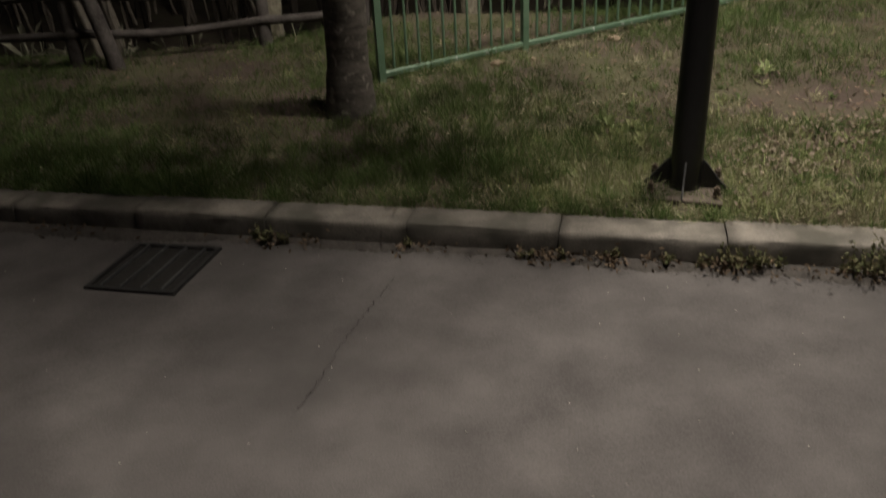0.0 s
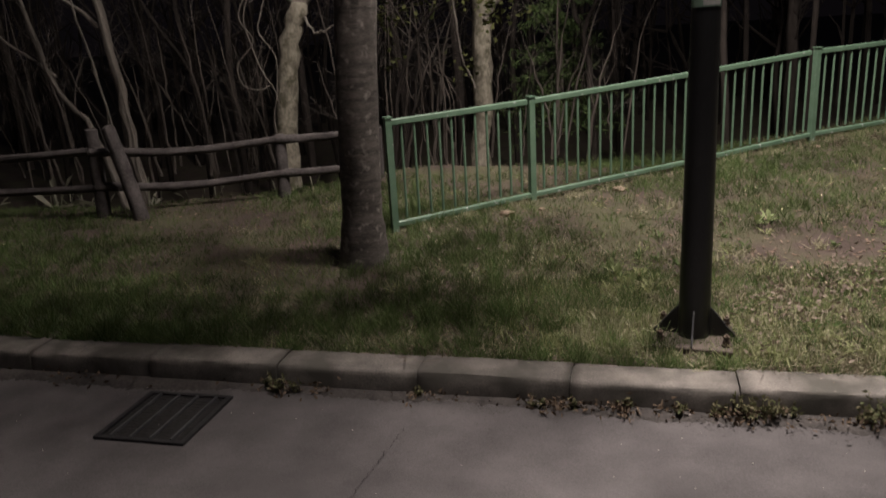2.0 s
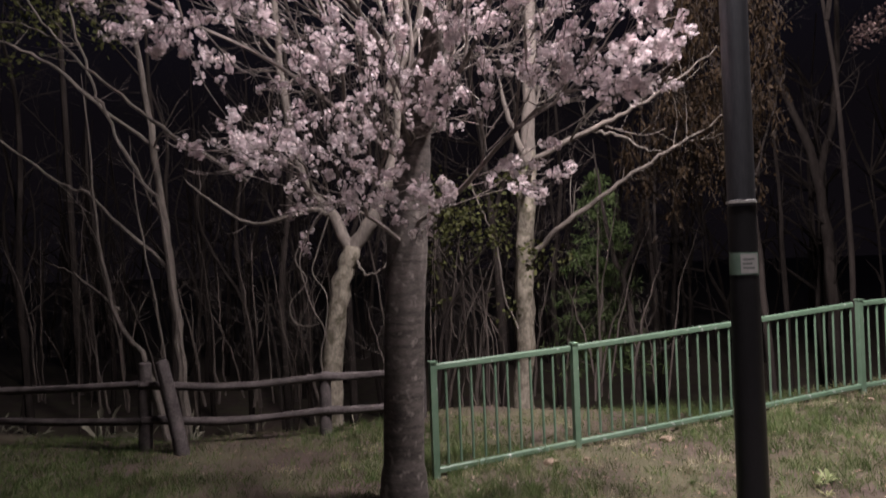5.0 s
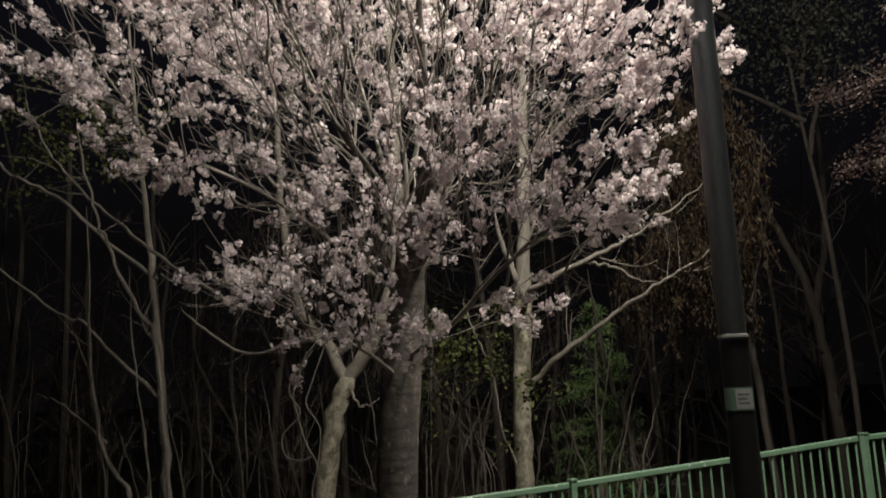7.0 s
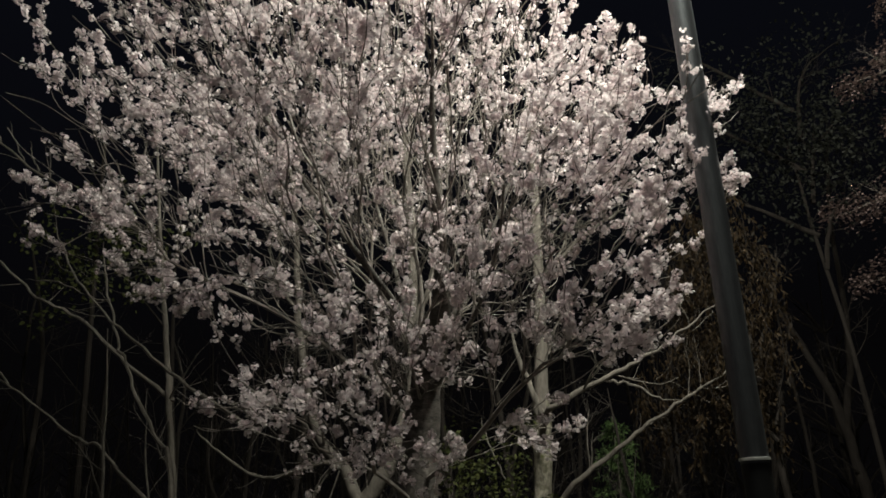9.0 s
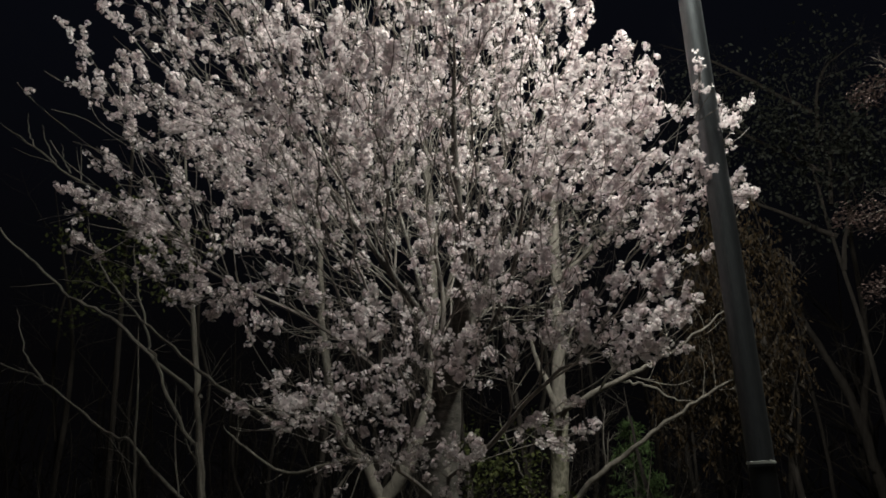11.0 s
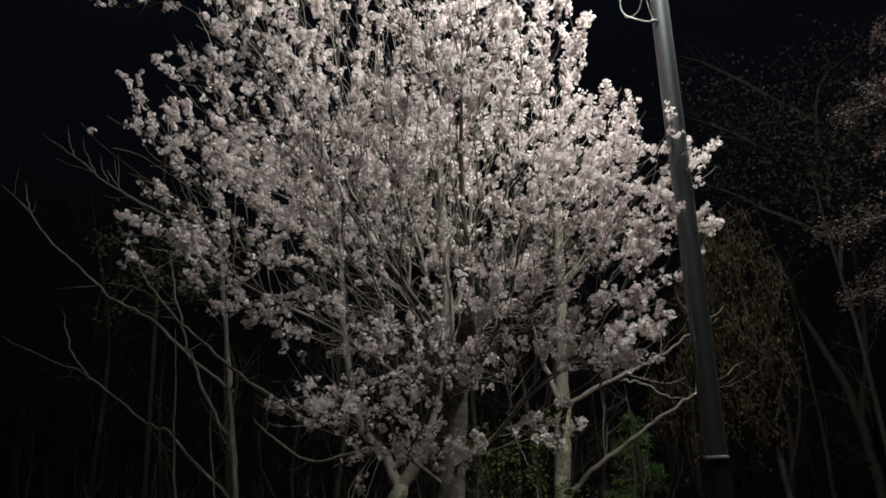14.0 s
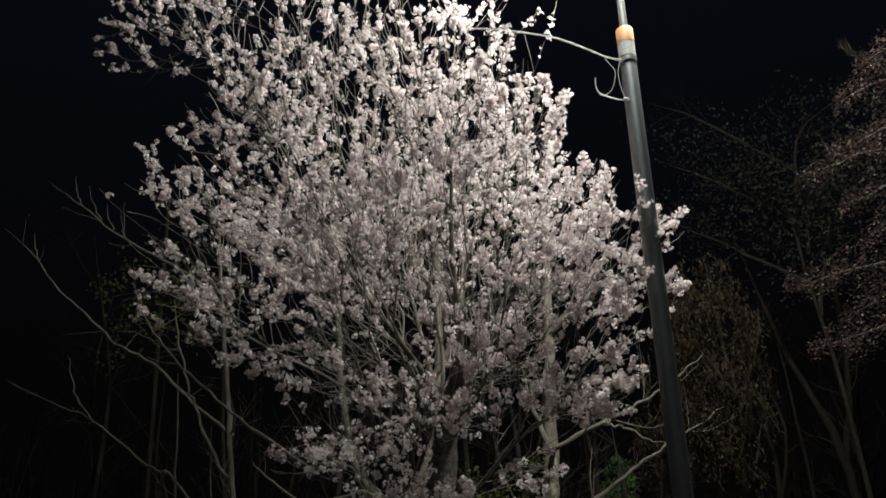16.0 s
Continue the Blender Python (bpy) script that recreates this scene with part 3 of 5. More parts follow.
BOUGHS = [
    [(-1.84, 5.82, 3.4), (-1.62, 5.54, 3.77), (-1.53, 5.34, 4.22), (-1.5, 5.17, 4.72), (-1.45, 5.0, 5.27), (-1.38, 4.85, 5.67), (-1.32, 4.7, 6.02), (-1.28, 4.8, 7.2), (-1.3, 4.9, 8.6)],
    [(-1.84, 5.82, 3.4), (-2.0, 5.55, 3.91), (-2.21, 5.21, 4.32), (-2.39, 4.91, 4.86), (-2.5, 4.77, 5.12), (-2.67, 4.63, 5.85), (-2.93, 4.5, 6.36), (-3.4, 4.6, 7.2)],
    [(-2.12, 5.3, 4.2), (-2.23, 4.87, 4.72), (-2.3, 4.77, 5.18), (-2.24, 4.68, 5.72), (-2.13, 4.6, 6.22), (-2.1, 4.7, 7.2), (-2.2, 4.8, 8.6)],
    [(-1.9, 5.84, 3.15), (-1.4, 5.53, 3.65), (-1.2, 5.32, 3.85), (-1.03, 5.14, 4.17), (-0.93, 4.97, 4.41), (-0.86, 4.81, 4.77), (-0.81, 4.65, 5.28), (-0.72, 4.5, 5.75), (-0.7, 4.5, 6.6), (-0.85, 4.6, 7.6)],
    [(-1.1, 5.2, 4.0), (-0.81, 4.86, 3.95), (-0.67, 4.75, 4.0), (-0.51, 4.66, 4.14), (-0.28, 4.57, 4.27), (-0.08, 4.48, 4.36), (0.17, 4.4, 4.63), (0.45, 4.5, 5.0)],
    [(-2.2, 5.25, 4.3), (-2.75, 5.2, 5.1), (-3.1, 5.1, 5.8), (-3.7, 5.0, 6.9)],
    [(-1.86, 5.83, 3.3), (-2.4, 6.4, 4.8), (-2.9, 6.7, 6.3)], [(-1.84, 5.82, 3.4), (-1.2, 6.3, 5.0), (-0.9, 6.5, 6.3)],
    [(-1.9, 5.84, 3.15), (-1.75, 4.9, 3.55), (-1.85, 4.0, 3.7), (-1.62, 3.45, 3.72)],
    [(-1.95, 5.86, 2.7), (-2.2, 5.2, 3.0), (-2.5, 4.7, 3.15), (-2.95, 4.2, 3.05)],
    [(-1.92, 5.85, 3.0), (-2.7, 5.2, 3.75), (-3.5, 5.0, 4.2), (-4.3, 4.9, 4.7)],
    [(-1.96, 5.87, 2.5), (-1.4, 5.4, 2.75), (-0.95, 5.15, 3.1), (-0.3, 4.7, 3.35)],
    [(-2.2, 5.45, 4.2), (-3.2, 5.1, 4.9), (-4.2, 5.0, 5.6), (-5.1, 5.0, 6.2)],
    [(-3.1, 5.1, 5.8), (-3.9, 5.1, 7.2), (-5.4, 5.2, 8.9)],
    [(-1.9, 5.84, 3.15), (-2.1, 5.2, 3.5), (-2.3, 4.6, 3.75), (-2.7, 4.0, 3.9)],
    [(-0.77, 5.05, 4.4), (-0.3, 4.7, 4.45), (0.2, 4.5, 4.6), (0.6, 4.6, 4.85)], [(-1.3, 5.35, 3.95), (-0.7, 4.9, 4.0), (-0.1, 4.5, 4.05)],
    [(-1.98, 5.88, 2.3), (-2.05, 5.2, 2.6), (-2.25, 4.7, 2.75)],
    [(-1.84, 5.82, 3.4), (-1.45, 5.2, 4.3), (-1.5, 4.8, 5.2), (-1.3, 4.6, 6.2)]]
rng = np.random.default_rng(11)


def in_crown(count):
    share = np.array([c[2] for c in CROWN], float)
    pick = rng.choice(len(CROWN), count, p=share / share.sum())
    d = rng.normal(0, 1, (count, 3))
    d /= np.linalg.norm(d, axis=1)[:, None]
    r = rng.uniform(0, 1, count)[:, None] ** 0.42
    c, h = np.array([CROWN[i][0] for i in pick]), np.array([CROWN[i][1] for i in pick])
    return c + d * r * h * rng.normal(1.0, 0.13, count)[:, None]


# the skeleton: trunk and limbs first, then twigs that reach for points in the crown
nodes, parents = [], []


def lay(points, step, root):
    ln = np.linalg.norm(np.diff(points, axis=0), axis=1).sum()
    line = spline(points, max(3, int(ln / step)))
    last = root
    for p in line[0 if root is None else 1:]:
        nodes.append(p)
        parents.append(-1 if last is None else last)
        last = len(nodes) - 1


lay(TRUNK, 0.11, None)
for limb in BOUGHS:
    root = int(np.argmin(np.linalg.norm(np.array(nodes) - np.array(limb[0]), axis=1)))
    lay([tuple(nodes[root])] + limb[1:], 0.11, root)
# branches: each goal in the crown is joined to the wood that gives it a short and straight way back to the trunk
FIXED = len(nodes)
fork = np.array(TRUNK[-1])
goals = in_crown(7800)
inner = np.array((-2.1, 6.2, 5.2)) + np.clip(rng.normal(0, 1, (1500, 3)), -1.4, 1.4) * (0.95, 0.45, 0.95)  # bare wood deep in the crown
inner = np.concatenate([inner, np.array((-1.5, 5.2, 3.65)) + np.clip(rng.normal(0, 1, (160, 3)), -1.5, 1.5) * (0.4, 0.3, 0.3)])
goals, bare_goal = np.concatenate([goals, inner]), np.concatenate([np.zeros(len(goals), bool), np.ones(len(inner), bool)])
order = np.argsort(np.linalg.norm(goals - fork, axis=1))
order = order[goals[order, 2] > 2.25]
LIMIT = 60000
place, heading, way_home = np.zeros((LIMIT, 3)), np.zeros((LIMIT, 3)), np.zeros(LIMIT)
place[:FIXED] = nodes
for i in range(1, FIXED):
    step = place[i] - place[parents[i]]
    way_home[i] = way_home[parents[i]] + np.linalg.norm(step)
    heading[i] = step / (np.linalg.norm(step) + 1e-9)
heading[0] = 0, 0, 1
used, low, bare_wood = FIXED, 24, [False] * FIXED
for goal, bare in zip(goals[order], bare_goal[order]):
    gap = goal - place[low:used]
    dist = np.linalg.norm(gap, axis=1)
    ahead = (gap * heading[low:used]).sum(1) / (dist + 1e-9)
    at = low + int(np.argmin(dist * (1.35 - 0.5 * ahead) + 0.5 * way_home[low:used] + 9.0 * (ahead < -0.15)))
    d = np.linalg.norm(goal - place[at])
    if d < 0.12:
        continue
    n, leafless = max(2, int(round(d / 0.11))), bare or (goal[0] < -0.3 and rng.uniform() < 0.42)
    out = (goal - place[at]) / d
    t0 = 0.75 * heading[at] + 0.7 * out + rng.normal(0, 0.16, 3)
    t1 = out + (0, 0, 0.28) + rng.normal(0, 0.14, 3)
    u = np.linspace(0, 1, n + 1)[1:, None]
    line = (2 * u ** 3 - 3 * u ** 2 + 1) * place[at] + (u ** 3 - 2 * u ** 2 + u) * t0 * d + (3 * u ** 2 - 2 * u ** 3) * goal + (u ** 3 - u ** 2) * t1 * d
    last = at
    for p in line:
        step = p - place[last]
        ln = np.linalg.norm(step) + 1e-9
        place[used], heading[used], way_home[used] = p, step / ln, way_home[last] + ln
        nodes.append(p)
        parents.append(last)
        bare_wood.append(leafless)
        last = used
        used += 1
pos, par = np.array(nodes), np.array(parents)
flow = np.zeros(len(pos))
kids = np.bincount(par[par >= 0], minlength=len(pos))
flow[kids == 0] = 0.0045 ** 1.75
for i in range(len(pos) - 1, 0, -1):
    if par[i] >= 0:
        flow[par[i]] += flow[i]
rad = flow ** (1 / 1.75)
rad = rad * (0.165 / rad[8])
rad[31:] *= 0.55
rad = np.maximum(rad, 0.0032)
rad[:31] = np.clip(rad[:31], 0.125, 0.18)
rad[:6] = 0.25, 0.225, 0.208, 0.197, 0.19, 0.185

# chains from tip to fork become tubes
heavy = np.full(len(pos), -1)
for i in range(len(pos)):
    if par[i] >= 0 and (heavy[par[i]] < 0 or flow[i] > flow[heavy[par[i]]]):
        heavy[par[i]] = i
heavy[:30] = np.arange(1, 31)
for i in range(31, len(pos)):
    if heavy[par[i]] == i:
        rad[i] = max(rad[i], 0.93 * rad[par[i]])
starts = [0] + [i for i in range(1, len(pos)) if heavy[par[i]] != i]
trunk_geo, twig_geo, limb_list = Geo(), Geo(), []
for s in starts:
    chain = [s]
    while heavy[chain[-1]] >= 0:
        chain.append(heavy[chain[-1]])
    full = ([par[s]] if par[s] >= 0 else []) + chain
    if len(full) < 2:
        continue
    pts, rr = pos[full].copy(), rad[full].copy()
    if par[s] >= 0:
        rr[0] = rr[1]
    if len(pts) > 3 and s > FIXED:
        pts[1:-1] = 0.25 * pts[:-2] + 0.5 * pts[1:-1] + 0.25 * pts[2:]
    if s == 0:
        trunk_geo.tube(pts, rr, 28, lump=0.012, rng=rng)
    elif rr[0] > 0.022:
        if par[s] < 40 and len(rr) > 3:
            rr[:3] *= (1.35, 1.15, 1.05)
        limb_list.append((pts, rr))
    else:
        twig_geo.tube(pts, rr, 4 if rr[0] < 0.009 else 5, cap=False)
cherry_trunk = part("trunk", trunk_geo, M_CHERRY, cherry, "dark cherry bark with pale cross bands")
scar = Geo()
scar_a = np.radians(np.linspace(-112, -64, 9))
scar.add([(-2.05 + 0.181 * math.cos(a), 5.87 + 0.181 * math.sin(a), 1.147 + dz + 0.004 * math.sin(9 * a)) for dz in (-0.009, 0.009) for a in scar_a], [(i, i + 1, 10 + i, 9 + i) for i in range(8)])
part("bark_scar", scar, M_GREYBARK, cherry_trunk, "pale level scar in the bark")
for pts, rr in limb_list:
    part("limb", Geo().tube(pts, rr, 9, cap=False, lump=0.03, rng=rng), M_CHERRY if rr[0] > 0.026 else M_TWIG, cherry)
part("fine_branching", twig_geo, M_TWIG, cherry, kind="stuff")


# a cluster of open flowers: cupped petals on short stalks
def flower_cluster(rng, flowers=6):
    vs, fs = [np.zeros(3)], []
    for _ in range(flowers):
        d = rng.normal(0, 1, 3) + (0, 0, 0.15)
        d /= np.linalg.norm(d)
        c = d * rng.uniform(0.012, 0.042)
        side = np.cross(d, rng.normal(0, 1, 3))
        side /= np.linalg.norm(side)
        up = np.cross(d, side)
        size, cup = rng.uniform(0.0125, 0.020), rng.uniform(0.1, 0.95)
        heart = len(vs)
        vs += [c, c + 0.003 * side]
        fs.append((0, heart, heart + 1))
        for k in range(5):
            a = 2 * math.pi * k / 5 + rng.uniform(-0.12, 0.12)
            e = math.cos(a) * side + math.sin(a) * up
            q = -math.sin(a) * side + math.cos(a) * up
            n = len(vs)
            vs += [c + size * (0.7 * e + 0.46 * q + cup * 0.5 * d), c + size * (1.25 * e + cup * 0.85 * d), c + size * (0.7 * e - 0.46 * q + cup * 0.5 * d)]
            fs.append((heart, n, n + 1, n + 2))
    return np.array(vs), fs


KINDS = [flower_cluster(np.random.default_rng(100 + k), 6 + k % 5) for k in range(12)]
reach = np.zeros(len(pos), int)
for i in range(len(pos) - 1, 0, -1):
    if par[i] >= 0:
        reach[par[i]] = max(reach[par[i]], reach[i] + 1)
thin = np.where((reach < 8) & (rad < 0.014) & (np.arange(len(pos)) >= FIXED) & (pos[:, 2] > 2.2) & ~np.array(bare_wood))[0]
weight = (1.0 / (1 + 0.25 * reach[thin])) * (0.85 + 0.15 * np.clip((pos[thin, 2] - 3.3) / 1.0, 0, 1))
sway = np.zeros(len(thin))  # blossom gathers in bunches with gaps between them
for _ in range(8):
    way = rng.normal(0, 1, 3)
    sway += np.sin(pos[thin] @ (way / np.linalg.norm(way)) * rng.uniform(9, 24) + rng.uniform(0, 6.28)) / 2
sway *= np.clip((pos[thin, 2] - 2.2) / 2.2, 0.25, 1.0)
weight = weight * np.clip(0.55 + 0.75 * sway, 0.07, 2.2)
chosen = rng.choice(thin, 15700, p=weight / weight.sum())
slide = rng.uniform(0, 1, (len(chosen), 1))
spots = pos[chosen] * (1 - slide) + pos[par[chosen]] * slide
spots = spots + rng.normal(0, 0.02, spots.shape)
whirl = rng.normal(0, 1, (len(spots), 4))
whirl /= np.linalg.norm(whirl, axis=1)[:, None]
front = np.argsort(spots[:, 1] + 0.4 * np.abs(spots[:, 2] - 4.0))[:260]
is_front = np.zeros(len(spots), bool)
is_front[front] = True


def turn_of(q):
    a, b, c, d = q.T
    return np.stack([np.stack([1 - 2 * (c * c + d * d), 2 * (b * c - a * d), 2 * (b * d + a * c)], -1),
                     np.stack([2 * (b * c + a * d), 1 - 2 * (b * b + d * d), 2 * (c * d - a * b)], -1),
                     np.stack([2 * (b * d - a * c), 2 * (c * d + a * b), 1 - 2 * (b * b + c * c)], -1)], -2)


turns, sizes, which = turn_of(whirl), rng.uniform(0.5, 0.98, len(spots)), rng.integers(0, 12, len(spots))
bloom = Geo()
for k, (vs, fs) in enumerate(KINDS):
    sel = np.where((which == k) & ~is_front)[0]
    placed = np.einsum("nij,vj->nvi", turns[sel], vs) * sizes[sel, None, None] + spots[sel, None]
    bloom.many(placed, fs)
part("blossom", bloom, M_PETAL, cherry, "dense pale pink blossom", smooth=False, kind="stuff")
cluster_meshes = [Geo().add(vs, fs).mesh("flower_head", M_PETAL, False) for vs, fs in KINDS]
for i in front:
    m = Matrix.Translation(spots[i]) @ Matrix(turns[i].tolist()).to_4x4() @ Matrix.Scale(sizes[i], 4)
    child_of(cherry, "flower_head", cluster_meshes[which[i]], m)

# ---------------------------------------------------------------- trees behind the fences


def tree_thing(name, label, runs, material, seed, branches=(), sides=9, group="", category="tree", twig_mat=None, shaded_limb_mat=None):
    """A bare tree: its first run is the trunk, the others limbs; branches: (run, count, length, depth)."""
    rng = np.random.default_rng(seed)
    tree = thing(name, label, category, group)
    for k, (points, r0, r1) in enumerate(runs):
        n = max(6, len(points) * 4)
        if k == 0 and group == "":
            points = [(points[0][0], points[0][1], float(ground_z(points[0][0], points[0][1])) - 0.1)] + [p for p in points[1:]]
        pts = spline(points, n)
        pts[1:-1] += rng.normal(0, 0.012, (n - 2, 3))
        rr = np.linspace(r0, r1, n)
        if r1 < 0.08:
            rr[-4:] *= (0.9, 0.75, 0.55, 0.3)
        if k == 0:
            rr[0] *= 1.25
        part("trunk" if k == 0 else "limb", Geo().tube(pts, rr, sides if r0 > 0.03 else 6, lump=0.1, rng=rng), material if k == 0 else shaded_limb_mat or material, tree)
    fine = Geo()
    tips = []
    for k, count, length, depth in branches:
        points, r0, r1 = runs[k]
        pts = spline(points, 16)
        bare_branches(fine, rng, pts, np.linspace(r0, r1, 16) * 0.6, depth, length, 0.55, 5, count, 0.16, 0.8, 0.3, tips)
    if fine.n:
        part("fine_branching", fine, twig_mat or material, tree, kind="stuff")
    return tree, tips


def at_depth(y, *xz):
    return [(x, y, z) for x, z in xz]


def deeper(k, runs, shift=0.0):
    """The same tree k times as far from the road."""
    return [([((x + shift) * k, y * k, max(0.3, 2.2 + (z - 2.2) * k)) for x, y, z in pts], a * k, b * k) for pts, a, b in runs]


tree_thing("bare_tree", "slender bare grey tree with long limbs behind the log fence",
           [(at_depth(8.7, (-6.1, 0.1), (-6.16, 1.1), (-6.27, 2.2), (-6.37, 3.1), (-6.51, 4.1), (-6.62, 4.9), (-6.82, 6.15), (-7.1, 8.2)), 0.068, 0.025),
            (at_depth(8.7, (-6.42, 3.84), (-6.6, 3.98), (-7.3, 4.5), (-8.0, 5.06), (-8.65, 5.45), (-9.02, 5.64), (-9.75, 6.23), (-10.5, 6.82), (-11.2, 7.55), (-12.1, 8.26)), 0.034, 0.012),
            (at_depth(8.7, (-6.27, 2.22), (-6.45, 2.39), (-7.15, 2.95), (-7.55, 3.32), (-7.85, 3.41), (-8.4, 3.75), (-9.28, 4.31), (-10.05, 4.6), (-11.36, 5.17)), 0.031, 0.011),
            ([(-6.85, 8.7, 6.1), (-7.4, 9.0, 6.5), (-8.21, 9.3, 7.02), (-9.19, 9.3, 7.61), (-9.94, 9.3, 8.08), (-10.92, 9.3, 8.85), (-11.87, 9.3, 9.54)], 0.042, 0.012),
            (at_depth(8.7, (-11.05, 7.45), (-11.2, 7.7), (-11.32, 8.08)), 0.014, 0.007),
            (at_depth(8.7, (-9.28, 4.31), (-9.68, 4.75), (-10.0, 5.5)), 0.02, 0.008),
            (at_depth(9.3, (-9.9, 8.1), (-10.1, 8.4), (-10.21, 8.73)), 0.014, 0.006),
            (at_depth(9.3, (-10.2, 8.25), (-10.5, 8.7), (-10.71, 9.2)), 0.014, 0.006),
            (at_depth(9.3, (-10.83, 8.77), (-11.0, 9.1), (-11.11, 9.53)), 0.014, 0.006)],
           M_GREYBARK, 21, [(0, 6, 1.0, 2), (1, 5, 0.7, 1), (2, 5, 0.7, 1), (3, 5, 0.7, 1)])
tree_thing("sapling", "thin bare sapling with forked stems behind the log fence",
           [(at_depth(8.3, (-6.0, 0.1), (-6.45, 1.14), (-6.85, 1.74), (-7.11, 3.08), (-7.25, 4.85)), 0.045, 0.012),
            (at_depth(8.4, (-6.1, 0.3), (-6.25, 1.6), (-6.5, 2.9), (-6.6, 4.0)), 0.02, 0.008),
            (at_depth(8.4, (-6.85, 1.74), (-7.5, 2.2), (-8.0, 2.4)), 0.02, 0.008)],
           M_GREYBARK, 22, [(0, 5, 0.8, 2), (1, 3, 0.5, 1)])
tree_thing("bare_tree", "thin bare forked tree that crosses its neighbour in the dark wood",
           [(at_depth(8.0, (-5.55, 0.1), (-5.68, 1.5), (-5.87, 2.97), (-6.06, 3.25), (-6.39, 3.76), (-6.64, 4.25), (-6.8, 4.6), (-6.94, 4.98), (-7.08, 5.4), (-7.2, 6.0)), 0.03, 0.012),
            ([(-4.9, 8.4, 3.3), (-5.58, 8.0, 3.83), (-6.25, 8.0, 4.30), (-6.86, 8.0, 4.81), (-7.46, 8.0, 5.37), (-7.87, 8.0, 5.97), (-8.1, 8.0, 6.4)], 0.03, 0.01),
            (at_depth(8.0, (-7.0, 5.15), (-7.25, 5.2), (-7.9, 5.5), (-8.5, 5.63)), 0.018, 0.006)],
           M_GREYBARK, 23, [(0, 5, 0.7, 2), (1, 5, 0.6, 1), (2, 3, 0.4, 1)])
# the fork's limbs take a darker bark for the shade of the cherry crown
tree_thing("pale_tree", "pale barked forked tree behind the log fence",
           [(at_depth(9.3, (-4.31, 0.1), (-4.25, 1.0), (-4.08, 2.0), (-3.92, 2.45)), 0.15, 0.115),
            ([(-3.94, 9.3, 2.4), (-4.2, 9.3, 2.9), (-4.58, 9.3, 3.35), (-4.9, 9.4, 4.6), (-5.0, 9.4, 6.2), (-5.2, 9.4, 8.0)], 0.085, 0.03),
            ([(-3.94, 9.3, 2.4), (-3.6, 9.4, 2.92), (-3.42, 9.8, 3.8), (-3.5, 10.2, 5.0), (-3.6, 10.5, 6.8), (-3.8, 10.5, 9.2)], 0.10, 0.06),
            ([(-4.2, 9.2, 2.9), (-4.45, 9.1, 2.95), (-5.18, 9.1, 2.8), (-5.97, 9.1, 3.19), (-6.3, 9.1, 3.5)], 0.035, 0.012),
            ([(-3.9, 9.25, 2.35), (-3.7, 9.2, 2.1), (-3.5, 9.2, 2.15), (-3.3, 9.2, 2.3)], 0.02, 0.008),
            ([(-3.6, 10.0, 4.6), (-3.1, 10.0, 5.6), (-2.9, 10.0, 7.2)], 0.06, 0.025)],
           M_BIRCH, 24, [(1, 7, 1.7, 3), (2, 8, 1.8, 3), (3, 4, 0.5, 1), (5, 6, 1.6, 3)], 12, twig_mat=M_GREYBARK, shaded_limb_mat=M_GREYBARK)
# from 3.5 m up, trunk and limbs are coloured darker for the crown's shade
tree_thing("pale_tree", "pale barked tree with one long side branch behind the fence",
           [(at_depth(10.5, (-1.96, 0.2), (-1.9, 1.2), (-1.85, 2.3), (-1.8, 3.1), (-1.76, 3.7)), 0.135, 0.11),
            (at_depth(10.5, (-1.775, 3.5), (-1.73, 4.2), (-1.66, 5.5), (-1.6, 8.4)), 0.112, 0.06),
            (at_depth(10.4, (-1.8, 2.12), (-1.7, 2.27), (-1.33, 2.63), (-0.89, 2.91), (-0.48, 3.21), (0.0, 3.5), (0.3, 3.66), (0.9, 4.0)), 0.045, 0.012),
            (at_depth(10.4, (-1.75, 3.5), (-2.0, 4.2), (-2.15, 4.9)), 0.05, 0.02),
            ([(-1.78, 10.4, 3.2), (-1.55, 9.7, 3.43), (-1.08, 9.6, 3.66), (-0.6, 9.6, 3.87), (-0.2, 9.6, 4.05), (0.2, 9.6, 4.28), (0.7, 9.6, 4.65)], 0.045, 0.01),
            ([(-1.6, 10.4, 5.4), (-1.1, 10.2, 5.75), (-0.6, 10.0, 6.0), (-0.3, 9.9, 6.1)], 0.045, 0.012),
            (at_depth(9.6, (-0.85, 3.76), (-0.6, 3.72), (-0.39, 3.64), (-0.22, 3.5), (0.1, 3.45)), 0.022, 0.006),
            ([(-1.96, 10.35, 1.25), (-2.1, 10.3, 1.65), (-2.19, 10.3, 2.28), (-2.32, 10.3, 2.73), (-2.5, 10.3, 3.12), (-2.58, 10.3, 3.5)], 0.014, 0.01)],
           M_BIRCH, 25, [(2, 6, 0.8, 2), (4, 7, 0.8, 2), (5, 7, 0.8, 2), (1, 7, 1.6, 3)], 12, twig_mat=M_GREYBARK, shaded_limb_mat=M_GREYBARK)
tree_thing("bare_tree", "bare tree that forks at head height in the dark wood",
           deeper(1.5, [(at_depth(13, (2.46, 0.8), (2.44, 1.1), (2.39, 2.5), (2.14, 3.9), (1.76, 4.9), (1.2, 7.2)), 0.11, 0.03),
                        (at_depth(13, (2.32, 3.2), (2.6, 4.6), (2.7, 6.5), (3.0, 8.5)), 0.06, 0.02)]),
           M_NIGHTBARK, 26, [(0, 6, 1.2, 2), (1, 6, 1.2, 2)])
